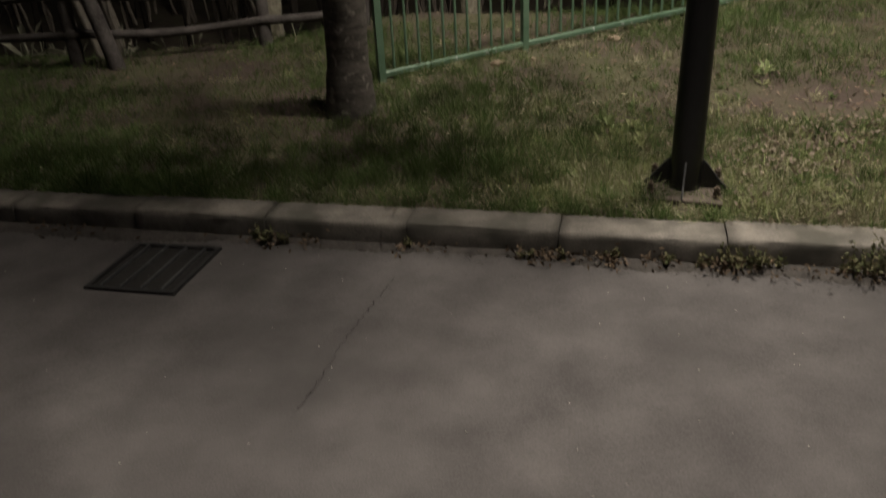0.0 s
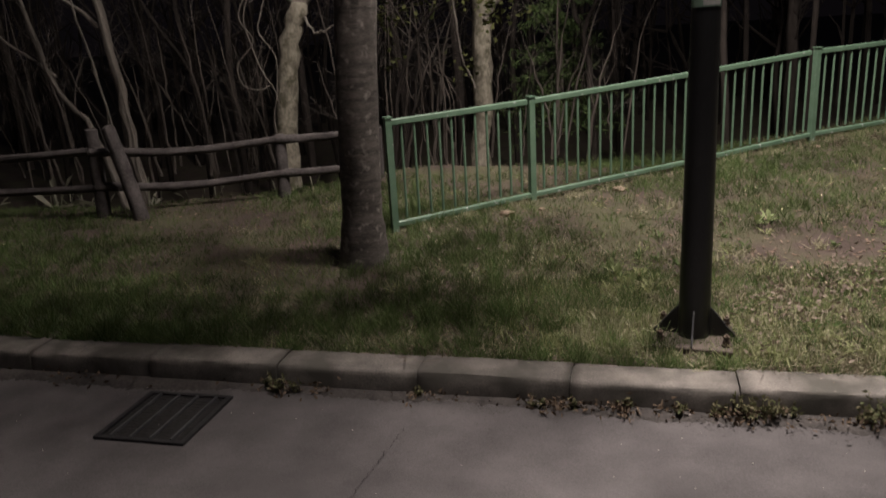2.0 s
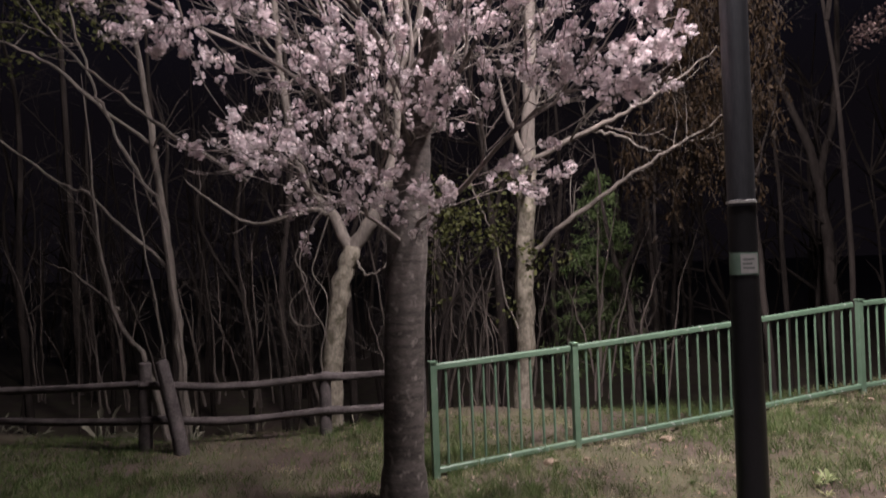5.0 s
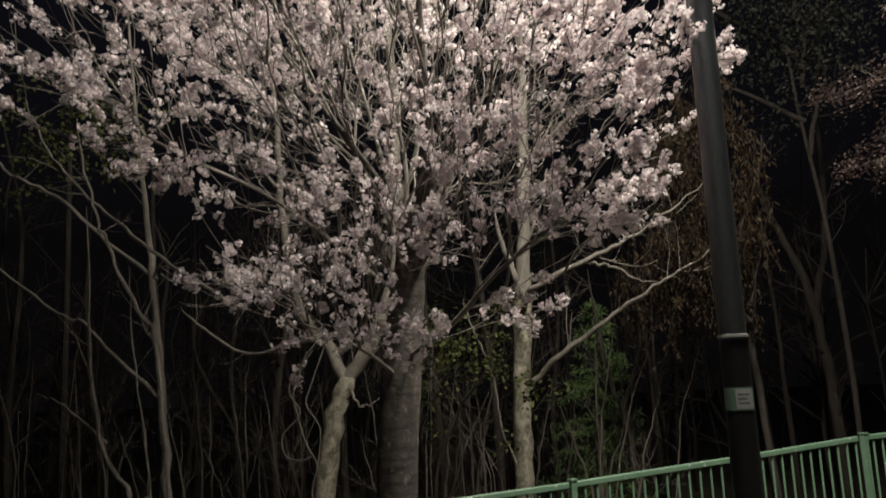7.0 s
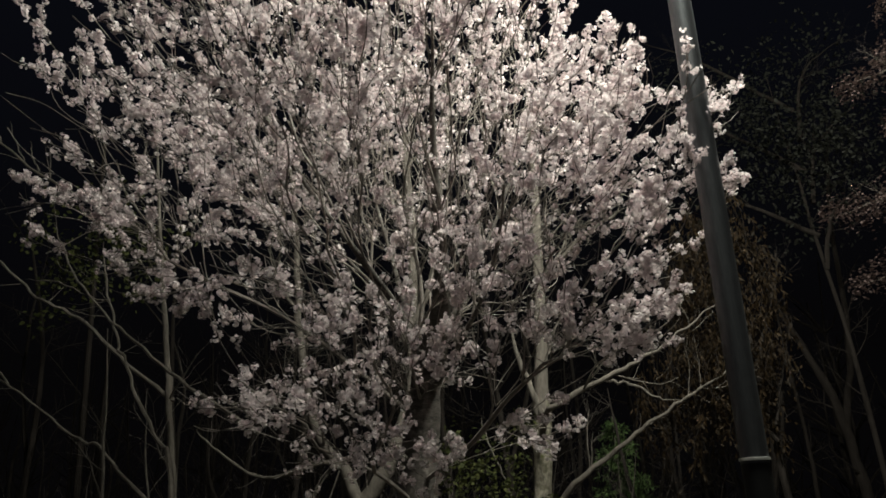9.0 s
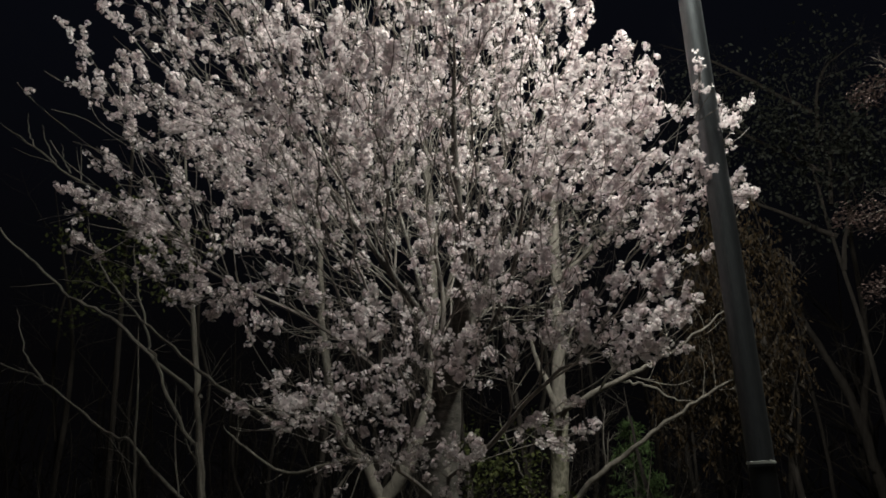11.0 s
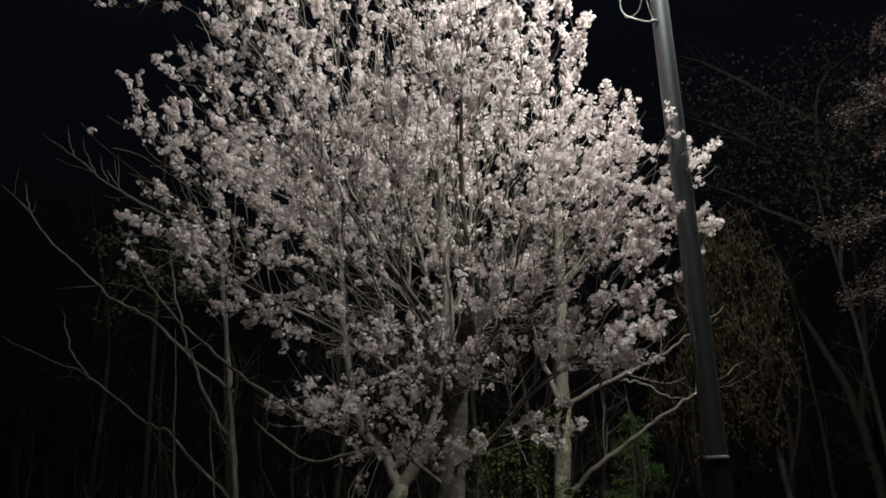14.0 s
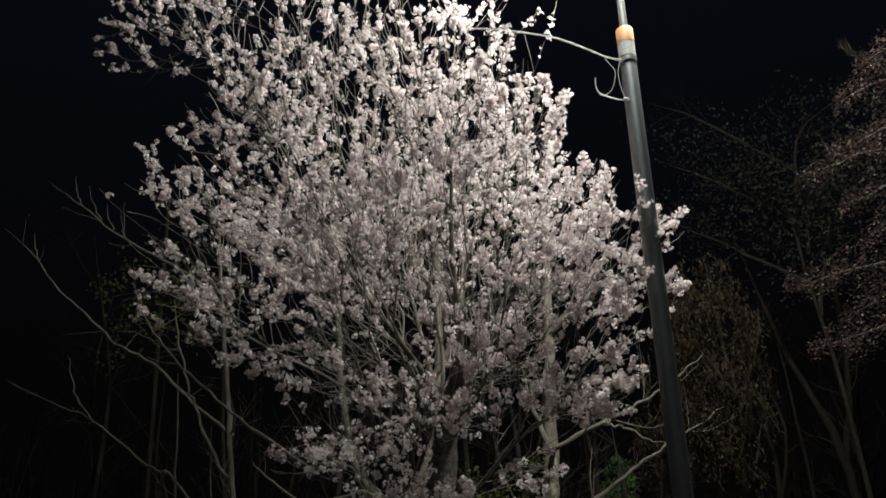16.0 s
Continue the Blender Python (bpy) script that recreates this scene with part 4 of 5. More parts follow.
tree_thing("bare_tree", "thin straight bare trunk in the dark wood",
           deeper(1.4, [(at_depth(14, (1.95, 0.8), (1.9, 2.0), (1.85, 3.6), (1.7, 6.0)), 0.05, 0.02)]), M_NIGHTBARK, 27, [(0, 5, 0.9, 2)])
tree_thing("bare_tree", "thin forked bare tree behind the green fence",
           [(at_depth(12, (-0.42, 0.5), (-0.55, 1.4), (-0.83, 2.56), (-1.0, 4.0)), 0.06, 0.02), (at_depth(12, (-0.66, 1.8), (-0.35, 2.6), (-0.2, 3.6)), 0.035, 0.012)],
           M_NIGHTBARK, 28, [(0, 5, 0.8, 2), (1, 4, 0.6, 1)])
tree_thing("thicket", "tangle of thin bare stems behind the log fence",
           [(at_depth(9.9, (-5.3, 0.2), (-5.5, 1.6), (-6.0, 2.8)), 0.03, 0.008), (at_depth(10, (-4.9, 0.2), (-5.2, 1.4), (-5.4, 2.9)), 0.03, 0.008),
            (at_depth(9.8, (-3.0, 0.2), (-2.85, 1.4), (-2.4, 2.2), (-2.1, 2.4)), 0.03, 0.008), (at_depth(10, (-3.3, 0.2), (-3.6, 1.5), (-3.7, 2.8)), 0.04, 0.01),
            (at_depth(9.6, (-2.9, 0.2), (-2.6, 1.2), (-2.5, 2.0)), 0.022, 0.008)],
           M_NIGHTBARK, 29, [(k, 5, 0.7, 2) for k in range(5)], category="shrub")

vine = thing("vine", "thin bare vine hanging in loops by the pale tree", "vine")
for line in ([(-4.2, 9.2, 3.0), (-4.67, 9.15, 2.38), (-4.52, 9.15, 2.03), (-4.77, 9.15, 1.74), (-4.72, 9.15, 1.49), (-4.5, 9.15, 1.43), (-4.32, 9.15, 1.49)],
             [(-4.3, 9.2, 2.95), (-4.6, 9.15, 2.37), (-4.55, 9.15, 1.98), (-4.43, 9.15, 1.63), (-4.29, 9.15, 1.38), (-4.25, 9.2, 0.9)],
             [(-4.2, 9.2, 2.85), (-4.37, 9.15, 2.36), (-4.43, 9.15, 2.12), (-4.24, 9.15, 1.82), (-4.28, 9.15, 1.35), (-4.35, 9.15, 1.02), (-4.3, 9.2, 0.3)]):
    part("strand", Geo().tube(spline(line, 36), 0.009, 6), M_GREYBARK, vine)
rng = np.random.default_rng(33)
for cx, cy, spread_x in ((-5.4, 10.2, 0.9), (-3.2, 10.6, 0.8), (-7.6, 9.9, 0.9), (-2.4, 11.2, 0.7), (-0.6, 11.4, 0.6), (-9.6, 10.3, 1.0), (-6.4, 10.8, 0.9), (-4.3, 11.2, 0.8)):
    stems_ = []
    for k in range(8):
        x0, y0 = cx + rng.normal(0, spread_x * 0.6), cy + rng.normal(0, 0.3)
        lean, high = rng.normal(0, 0.5), rng.uniform(1.4, 3.4)
        stems_.append(([(x0, y0, 0.1), (x0 + lean * 0.35, y0, 0.1 + high * 0.5), (x0 + lean, y0 + rng.normal(0, 0.2), 0.1 + high)], rng.uniform(0.012, 0.03), 0.005))
    tree_thing("thicket", "tangle of dim bare brushwood in the dark wood", stems_, M_DARKBARK, int(rng.integers(1000)), [(k, 6, 0.8, 2) for k in range(8)], 6, category="shrub")


def leaves(geo, rng, centres, length, width, droop=0.0, flat=0.0):
    """Single leaves: pointed ovals folded along the middle, at the given places."""
    n = len(centres)
    d = rng.normal(0, 1, (n, 3))
    d[:, 2] = d[:, 2] * (1 - flat) - droop
    d /= np.linalg.norm(d, axis=1)[:, None]
    s = np.cross(d, rng.normal(0, 1, (n, 3)) * (1 - flat) + np.array([0, 0, 1.0]) * flat * 2)
    s /= np.linalg.norm(s, axis=1)[:, None] + 1e-9
    up = np.cross(s, d)
    ln, wd = (length * rng.uniform(0.6, 1.2, n))[:, None], (width * rng.uniform(0.7, 1.2, n))[:, None]
    c = np.asarray(centres)
    v = np.stack([c, c + 0.45 * ln * d + wd * s + 0.15 * wd * up, c + ln * d, c + 0.45 * ln * d - wd * s + 0.15 * wd * up], 1)
    geo.many(v, [(0, 1, 2), (0, 2, 3)])


# a rounded crown of drooping brown leaves behind the lamp
rng = np.random.default_rng(41)
catkin_tree, tips = tree_thing("hanging_tree", "tree with drooping yellow-brown leaves behind the street lamp",
           [(at_depth(11.2, (1.35, 0.2), (1.25, 2.0), (1.1, 4.0), (0.95, 5.6), (0.9, 6.5)), 0.06, 0.015),
            (at_depth(11.0, (1.2, 3.0), (0.7, 3.7), (0.2, 3.9), (-0.35, 3.6)), 0.03, 0.008), (at_depth(11.0, (1.1, 4.2), (0.6, 5.0), (0.2, 5.2)), 0.03, 0.008),
            (at_depth(11.1, (1.1, 4.0), (1.5, 5.0), (1.6, 5.6)), 0.03, 0.008), (at_depth(10.9, (1.2, 3.2), (1.5, 4.2), (1.65, 4.6)), 0.02, 0.006)],
           M_NIGHTBARK, 42, [(1, 8, 0.6, 2), (2, 8, 0.6, 2), (3, 8, 0.5, 2), (4, 6, 0.4, 2), (0, 5, 0.6, 2)])
hang, strings = Geo(), Geo()
for _ in range(430):
    if rng.uniform() < 0.72:
        d = rng.normal(0, 1, 3)
        d /= np.linalg.norm(d)
        top = np.array([0.82, 11.0, 5.05]) + d * np.array([0.82, 0.8, 1.55]) * rng.uniform(0.3, 1.0) ** 0.5
    else:
        top = np.array([rng.uniform(-0.5, 1.2), 10.9 + rng.normal(0, 0.3), 3.75 + rng.normal(0, 0.3)])
    ln = rng.uniform(0.25, 0.75)
    u = np.linspace(0, 1, 7)[:, None]
    line = top + u * np.array([rng.normal(0, 0.12), rng.normal(0, 0.12), -ln]) + 0.12 * ln * np.sin(3.1 * u) * np.array([rng.normal(), rng.normal(), 0])
    strings.tube(line, 0.003, 3, cap=False)
    spots2 = line[rng.integers(0, 7, 22)] + rng.normal(0, 0.035, (22, 3))
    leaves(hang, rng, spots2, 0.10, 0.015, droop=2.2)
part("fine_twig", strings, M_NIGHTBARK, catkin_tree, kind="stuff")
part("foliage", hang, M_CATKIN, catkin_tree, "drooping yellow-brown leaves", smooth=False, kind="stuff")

# leafy bush, dark conifer and ivy
bush = thing("leafy_bush", "bush with dull yellow-green leaves behind the trunk", "bush")
stems, foliage = Geo(), Geo()
for k in range(4):
    top = np.array([-2.6, 9.9, 2.55]) + rng.normal(0, 1, 3) * (0.6, 0.3, 0.45)
    stems.tube(spline([(-2.3 + 0.06 * k, 9.9, 0.2), (-2.3 + 0.05 * k, 9.9, 1.3), top], 8), np.linspace(0.010, 0.004, 8), 5, cap=False)
part("stem", stems, M_DARKBARK, bush)
cl = np.array([-2.55, 9.8, 2.6]) + rng.normal(0, 1, (34, 3)) * (0.48, 0.3, 0.45)
leaves(foliage, rng, cl[rng.integers(0, 34, 1000)] + rng.normal(0, 0.09, (1000, 3)), 0.08, 0.026, droop=0.3, flat=0.3)
part("foliage", foliage, M_FOLIAGE, bush, smooth=False, kind="stuff")
conifer = thing("conifer", "small dark green conifer behind the green fence", "tree")
part("trunk", Geo().tube([(-1.0, 12.4, 0.3), (-1.0, 12.4, 2.0), (-1.02, 12.4, 3.6)], [0.06, 0.04, 0.01], 7), M_DARKBARK, conifer)
spray = Geo()
for k in range(150):
    h = rng.uniform(0.5, 3.5)
    a, reach = rng.uniform(0, 6.28), (3.75 - h) * 0.33 * rng.uniform(0.6, 1.1) + 0.12
    line = np.linspace(0.1, 1, 12)[:, None]
    pts = np.array([-1.0, 12.4, h]) + line * np.array([math.cos(a) * reach, math.sin(a) * reach, -0.18 * reach]) + rng.normal(0, 0.02, (12, 3))
    leaves(spray, rng, np.repeat(pts, 5, 0), 0.11, 0.008, droop=0.3)
part("foliage", spray, M_CONIFER, conifer, smooth=False, kind="stuff")
ivy = thing("ivy_tree", "dim trunk wrapped in green ivy in the dark wood", "tree")
part("trunk", Geo().tube(spline([(-9.4, 10.5, 0.2), (-9.5, 10.5, 4), (-9.7, 10.5, 9.5)], 14), np.linspace(0.07, 0.03, 14), 8), M_NIGHTBARK, ivy)
ivy_geo = Geo()
cl = np.array([-9.5, 10.4, 6.9]) + rng.normal(0, 1, (40, 3)) * (0.75, 0.4, 0.55)
leaves(ivy_geo, rng, cl[rng.integers(0, 40, 1100)] + rng.normal(0, 0.15, (1100, 3)), 0.1, 0.035, droop=0.3)
part("foliage", ivy_geo, M_FOLIAGE, ivy, smooth=False, kind="stuff")

# tree with reddish leaves in layered sprays
SPRAYS = [(3.2, 8.25), (2.85, 7.75), (2.75, 7.05), (2.25, 6.75), (2.65, 6.25), (2.8, 5.75), (1.8, 5.2), (2.4, 4.8), (1.95, 4.4)]  # how far each one reaches, and its height
maple, tips = tree_thing("red_leaved_tree", "tree with dull reddish leaves in layered sprays beyond the lamp",
           [([(5.3, 9.2, 0.5), (5.2, 9.1, 2.6), (5.0, 9.0, 5.0), (4.8, 9.0, 7.6), (4.7, 9.0, 9.4)], 0.12, 0.03)]
           + [([(5.05, 9.0, z - 0.5), (4.2, 8.9, z + 0.15), (0.5 * (x + 4.2), 8.8, z + 0.22), (x + 0.1, 8.75, z)], 0.03, 0.006) for x, z in SPRAYS],
           M_DARKBARK, 51, [(k, 8, 0.45, 2) for k in range(1, 10)])
red = Geo()
for x, z in SPRAYS:
    n = int(1500 * (4.9 - x))
    u = rng.uniform(0, 1, n) ** 0.85
    px = x + (5.0 - x) * u
    frond = np.sin(px * 9.0 + 3 * z) * 0.06 + np.sin(px * 21.0 + z) * 0.03
    wide, thick = 0.12 + 0.5 * u, 0.06 + 0.26 * u
    spots2 = np.stack([px, 8.8 + rng.normal(0, 1, n) * wide, z + 0.3 * np.sin(2.6 * u) + frond + rng.normal(0, 1, n) * thick - 0.12 * u], 1)
    spots2 = spots2[rng.uniform(0, 1, n) < 0.35 + 0.65 * (np.sin(px * 13 + 40 * spots2[:, 1] + 7 * z) > -0.3)]
    leaves(red, rng, spots2, 0.045, 0.017, flat=0.55, droop=0.3)
part("foliage", red, M_MAPLE, maple, "small dull red leaves", smooth=False, kind="stuff")

# a tall dim tree beyond the lamp
tall, tips = tree_thing("evergreen_tree", "tall dim grey-green tree standing beyond the lamp", [(at_depth(16, (3.4, 0.2), (3.3, 4.0), (3.0, 7.5), (2.7, 11.0)), 0.06, 0.02)]
           + [(at_depth(16, (3.1, 6.5 + 0.7 * k), (2.6 - 0.8 * (k % 2) * 1.5 + 0.8 * (1 - k % 2), 7.6 + 0.8 * k), (2.4 - 2.2 * (k % 2) + 2.0 * (1 - k % 2), 8.4 + 0.8 * k)), 0.05, 0.01) for k in range(6)],
           M_NIGHTBARK, 58, [(k, 8, 1.1, 2) for k in range(7)])
dim = Geo()
cl = np.array([2.7, 16.0, 9.6]) + rng.normal(0, 1, (90, 3)) * (1.2, 0.8, 1.3)
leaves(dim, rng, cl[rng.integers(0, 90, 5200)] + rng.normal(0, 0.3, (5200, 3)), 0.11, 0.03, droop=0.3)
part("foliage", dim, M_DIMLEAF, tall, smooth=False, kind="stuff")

# the wood: a few kinds of bare tree, repeated into the dark
rng = np.random.default_rng(61)
kinds = []
for k in range(5):
    h = rng.uniform(7, 11)
    pts = [(0, 0, -0.3), (rng.normal(0, 0.1), rng.normal(0, 0.1), h * 0.3), (rng.normal(0, 0.3), rng.normal(0, 0.3), h * 0.65), (rng.normal(0, 0.5), rng.normal(0, 0.5), h)]
    mid = spline(pts, 12)[5]
    fork = [tuple(mid), tuple(mid + (rng.normal(0, 0.6), rng.normal(0, 0.3), h * 0.25)), tuple(mid + (rng.normal(0, 1.0), 0, h * 0.5))]
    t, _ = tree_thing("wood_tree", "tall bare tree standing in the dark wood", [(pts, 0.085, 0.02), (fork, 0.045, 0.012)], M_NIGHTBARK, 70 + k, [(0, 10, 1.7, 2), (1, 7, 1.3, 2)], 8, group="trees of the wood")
    kinds.append(t)
places = []
for row, (y0, y1, count) in enumerate(((11.5, 14, 12), (14, 18, 16), (18, 26, 20))):
    for c in range(count):
        x = -16 + 30 * (c + rng.uniform(0.15, 0.85)) / count * (1 + 0.25 * row) - 4 * row
        places.append((x, rng.uniform(y0, y1)))
places = [p for p in places if not (-1.2 < p[0] < 0.3 and p[1] < 13) and not (0.0 < p[0] / p[1] < 0.4 and p[1] < 19)]
for k, (x, y) in enumerate(places):
    m = pose(x, y, float(ground_z(x, y)), 0, 0, rng.uniform(0, 360)) @ Matrix.Scale(rng.uniform(0.8, 1.25), 4)
    if k < 5:
        kinds[k].matrix_basis = m
    else:
        t = copy_thing(kinds[k % 5], m)
        t.matrix_basis = m

# the far wood closes the view behind the nearer trees
rng = np.random.default_rng(63)
far = Geo()
for k in range(300):
    x0, y0, high = rng.uniform(-55, 45), rng.uniform(24, 40), rng.uniform(6, 13)
    base = float(ground_z(x0, y0)) - 0.3
    lean = rng.normal(0, 1.2, 2)
    line = np.array([(x0 + lean[0] * u + rng.normal(0, 0.08), y0 + lean[1] * u, base + high * u) for u in np.linspace(0, 1, 6)])
    far.tube(line, np.linspace(rng.uniform(0.05, 0.13), 0.02, 6), 5, cap=False)
    for _ in range(7):
        i = int(rng.integers(2, 5))
        out = np.array([rng.normal(0, 1.2), rng.normal(0, 0.5), rng.uniform(0.6, 2.2)])
        far.tube(np.array([line[i], line[i] + 0.5 * out + rng.normal(0, 0.1, 3), line[i] + out]), [0.05, 0.03, 0.012], 4, cap=False)
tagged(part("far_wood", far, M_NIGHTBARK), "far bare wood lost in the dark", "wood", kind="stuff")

# ---------------------------------------------------------------- cables at the pole's top
cable = thing("cable", "twisted pale cable tied to the pole and the tree", "cable", at=(0, 0, 0))
main_line = spline([(0.41, 4.6, 6.44), (0.386, 4.6, 6.45), (0.25, 4.6, 6.53), (0.113, 4.6, 6.637), (-0.06, 4.61, 6.77), (-0.251, 4.63, 6.902), (-0.8, 4.8, 7.25), (-1.3, 5.1, 7.6)], 640)
for ph in (0, math.pi):
    a = np.linspace(0, 290, 640) + ph
    off = np.stack([0.3 * np.sin(a), np.cos(a), np.sin(a)], 1) * 0.006
    part("strand", Geo().tube(main_line + off, 0.0042, 6), M_CABLE, cable)
tail = thing("loose_wire", "loose curled wire end hanging at the pole", "wire")
part("loop", Geo().tube(spline([(0.41, 4.58, 6.01), (0.36, 4.57, 6.015), (0.286, 4.57, 6.05), (0.182, 4.57, 6.125), (0.155, 4.57, 6.21), (0.16, 4.57, 6.29)], 24), 0.0062, 6), M_CABLE, tail)
part("tail", Geo().tube(spline([(0.39, 4.58, 6.45), (0.27, 4.57, 6.48), (0.33, 4.57, 6.36), (0.343, 4.57, 6.28), (0.293, 4.57, 6.13), (0.2, 4.57, 6.09), (0.165, 4.57, 6.16)], 30), 0.0035, 6), M_CABLE, tail)
part("tail", Geo().tube(spline([(0.41, 4.58, 6.45), (0.37, 4.57, 6.31), (0.38, 4.57, 6.14), (0.405, 4.57, 6.02)], 16), 0.0035, 6), M_CABLE, tail)
part("knot", Geo().tube([(0.44, 4.6, 6.01), (0.41, 4.58, 6.015), (0.385, 4.57, 6.01)], [0.012, 0.018, 0.012], 8), M_CABLE, tail)

# ---------------------------------------------------------------- kerb, gutter, grate
kerb = thing("kerb", "worn grey concrete kerb stones along the road", "kerb", kind="structure")
stone_meshes = []
rng = np.random.default_rng(7)
PROFILE = [(-0.008, -0.3), (-0.008, -0.02), (0.0, 0.05), (0.006, 0.1), (0.011, 0.122), (0.019, 0.134), (0.032, 0.14), (0.06, 0.143), (0.14, 0.145), (0.22, 0.143), (0.245, 0.141), (0.26, 0.134), (0.267, 0.12), (0.27, 0.08), (0.27, -0.3)]
for k in range(5):
    stations = np.concatenate([[-0.448, -0.446, -0.435], np.linspace(-0.38, 0.38, 9), [0.435, 0.446, 0.448]])
    v = []
    for sx in stations:
        shrink = 0.004 * max(0, (abs(sx) - 0.444) / 0.004)
        for py, pz in PROFILE:
            w = 0.0025 if pz > 0 else 0.0
            v.append((sx, (py - 0.135) * (1 - shrink * 5) + rng.normal(0, w), (pz - 0.13) - shrink + rng.normal(0, w * 0.6) + 0.15))
    m_, n_ = len(stations), len(PROFILE)
    f = [(a * n_ + b, a * n_ + (b + 1) % n_, (a + 1) * n_ + (b + 1) % n_, (a + 1) * n_ + b) for a in range(m_ - 1) for b in range(n_)]
    f += [tuple(range(n_)), tuple((m_ - 1) * n_ + b for b in range(n_))[::-1]]
    stone_meshes.append(Geo().add(v, f).mesh("kerb_stone", M_CONCRETE))
for k in range(-16, 12):
    child_of(kerb, "kerb_stone", stone_meshes[k % 5], pose(0.66 + 0.45 + 0.9 * k + rng.normal(0, 0.004), (KERB_Y + KERB_BACK) / 2 + rng.normal(0, 0.006), KERB_TOP - 0.15 + rng.normal(0, 0.005), 0, 0, rng.normal(0, 0.35)))
gutter = Geo()
gx2 = np.arange(-9, 6, 0.018)
edge = 0.11 + 0.03 * np.sin(1.3 * gx2) + 0.022 * np.sin(4.1 * gx2 + 1) + 0.012 * np.sin(11.3 * gx2) * np.sin(2.2 * gx2) + rng.normal(0, 0.011, len(gx2))
rows3 = [np.stack([gx2, np.full_like(gx2, KERB_Y + 0.012), np.full_like(gx2, 0.014)], 1), np.stack([gx2, KERB_Y - edge * 0.6, 0.009 + 0.004 * np.sin(9 * gx2)], 1), np.stack([gx2, KERB_Y - np.clip(edge, 0.03, 1), np.full_like(gx2, -0.006)], 1)]
n = len(gx2)
gutter.add(np.concatenate(rows3), [(r * n + i, (r + 1) * n + i, (r + 1) * n + i + 1, r * n + i + 1) for r in range(2) for i in range(n - 1)])
part("gutter_dirt", gutter, M_DEBRIS, road, "dirt washed up along the kerb")
flecks, n = Geo(), 7000
fx, far = rng.uniform(-6, 4, n), 0.06 + rng.exponential(0.05, n)
turn, long, slim = rng.uniform(0, 6.28, n), rng.uniform(0.002, 0.007, n), rng.uniform(0.0015, 0.004, n)
u = np.stack([np.cos(turn) * long, np.sin(turn) * long, 0 * turn], 1)
v = np.stack([-np.sin(turn) * slim, np.cos(turn) * slim, 0 * turn], 1)
c = np.stack([fx, KERB_Y - far, 0.004 * np.sin(1.3 * fx) * np.sin(0.9 * (KERB_Y - far)) + 0.001 + rng.uniform(0, 0.003, n)], 1)
flecks.many(np.stack([c - u, c + v, c + u, c - v], 1), [(0, 1, 2, 3)])
part("dirt_flecks", flecks, M_DEBRIS, road, "crumbs of dirt and dead leaf", smooth=False, kind="stuff")
crack = Geo()
cp = spline([(-1.10, 3.62, 0.003), (-1.13, 3.42, 0.003), (-1.16, 3.17, 0.003), (-1.18, 2.9, 0.003), (-1.185, 2.62, 0.003), (-1.2, 2.45, 0.003)], 60)
cp[:, 0] += rng.normal(0, 0.006, 60)
wd = np.abs(rng.normal(0.0009, 0.0012, 60)) + 0.0004
crack.add(np.concatenate([cp - np.stack([wd, 0 * wd, 0 * wd], 1), cp + np.stack([wd, 0 * wd, 0 * wd], 1)]), [(i, 60 + i, 61 + i, i + 1) for i in range(59)])
part("crack", crack, M_CRACK_PIT, road, "dark hairline crack")

grate = thing("drain_grate", "dark cast iron drain grate set in the road", "drain", at=(-2.53, 3.54, 0.0))
GW, GL = 0.5, 0.5
for nm, lo, hi in (("frame", (-GW / 2 - 0.03, -GL / 2 - 0.03, -0.02), (-GW / 2, GL / 2 + 0.03, 0.012)), ("frame", (GW / 2, -GL / 2 - 0.03, -0.02), (GW / 2 + 0.03, GL / 2 + 0.03, 0.012)),
                   ("frame", (-GW / 2, -GL / 2 - 0.03, -0.02), (GW / 2, -GL / 2, 0.012)), ("frame", (-GW / 2, GL / 2, -0.02), (GW / 2, GL / 2 + 0.03, 0.012))):
    part(nm, Geo().box(lo, hi), M_IRON, grate, smooth=False)
# no hole here: a level sheet whose dark colour stands for the shade below
part("pit_shade", Geo().box((-GW / 2, -GL / 2, -0.004), (GW / 2, GL / 2, 0.001)), M_CRACK_PIT, grate, "flat dark sheet for the shade in the opening", smooth=False)
for k in range(4):
    x = -GW / 2 + GW * (k + 0.5) / 4
    part("bearing_bar", Geo().box((x - 0.006, -GL / 2, 0.001), (x + 0.006, GL / 2, 0.018)), M_WORN_GLINT, grate, "worn bright bar", smooth=False)
slat_mesh = Geo().box((-GW / 2, -0.003, 0.001), (GW / 2, 0.003, 0.004)).mesh("cross_bar", M_CRACK_PIT, False)
for k in range(15):
    child_of(grate, "cross_bar", slat_mesh, pose(0, -GL / 2 + GL * (k + 0.5) / 15, 0))

# ---------------------------------------------------------------- grass, weeds, leaves on the ground
rng = np.random.default_rng(81)


def field(x, y, seed):
    r = np.random.default_rng(seed)
    out = np.zeros_like(x)
    for _ in range(7):
        f, a, p = r.uniform(0.6, 3.5), r.uniform(0, 6.28), r.uniform(0, 6.28)
        out += np.sin(f * (x * math.cos(a) + y * math.sin(a)) + p) / 7 ** 0.5
    return out


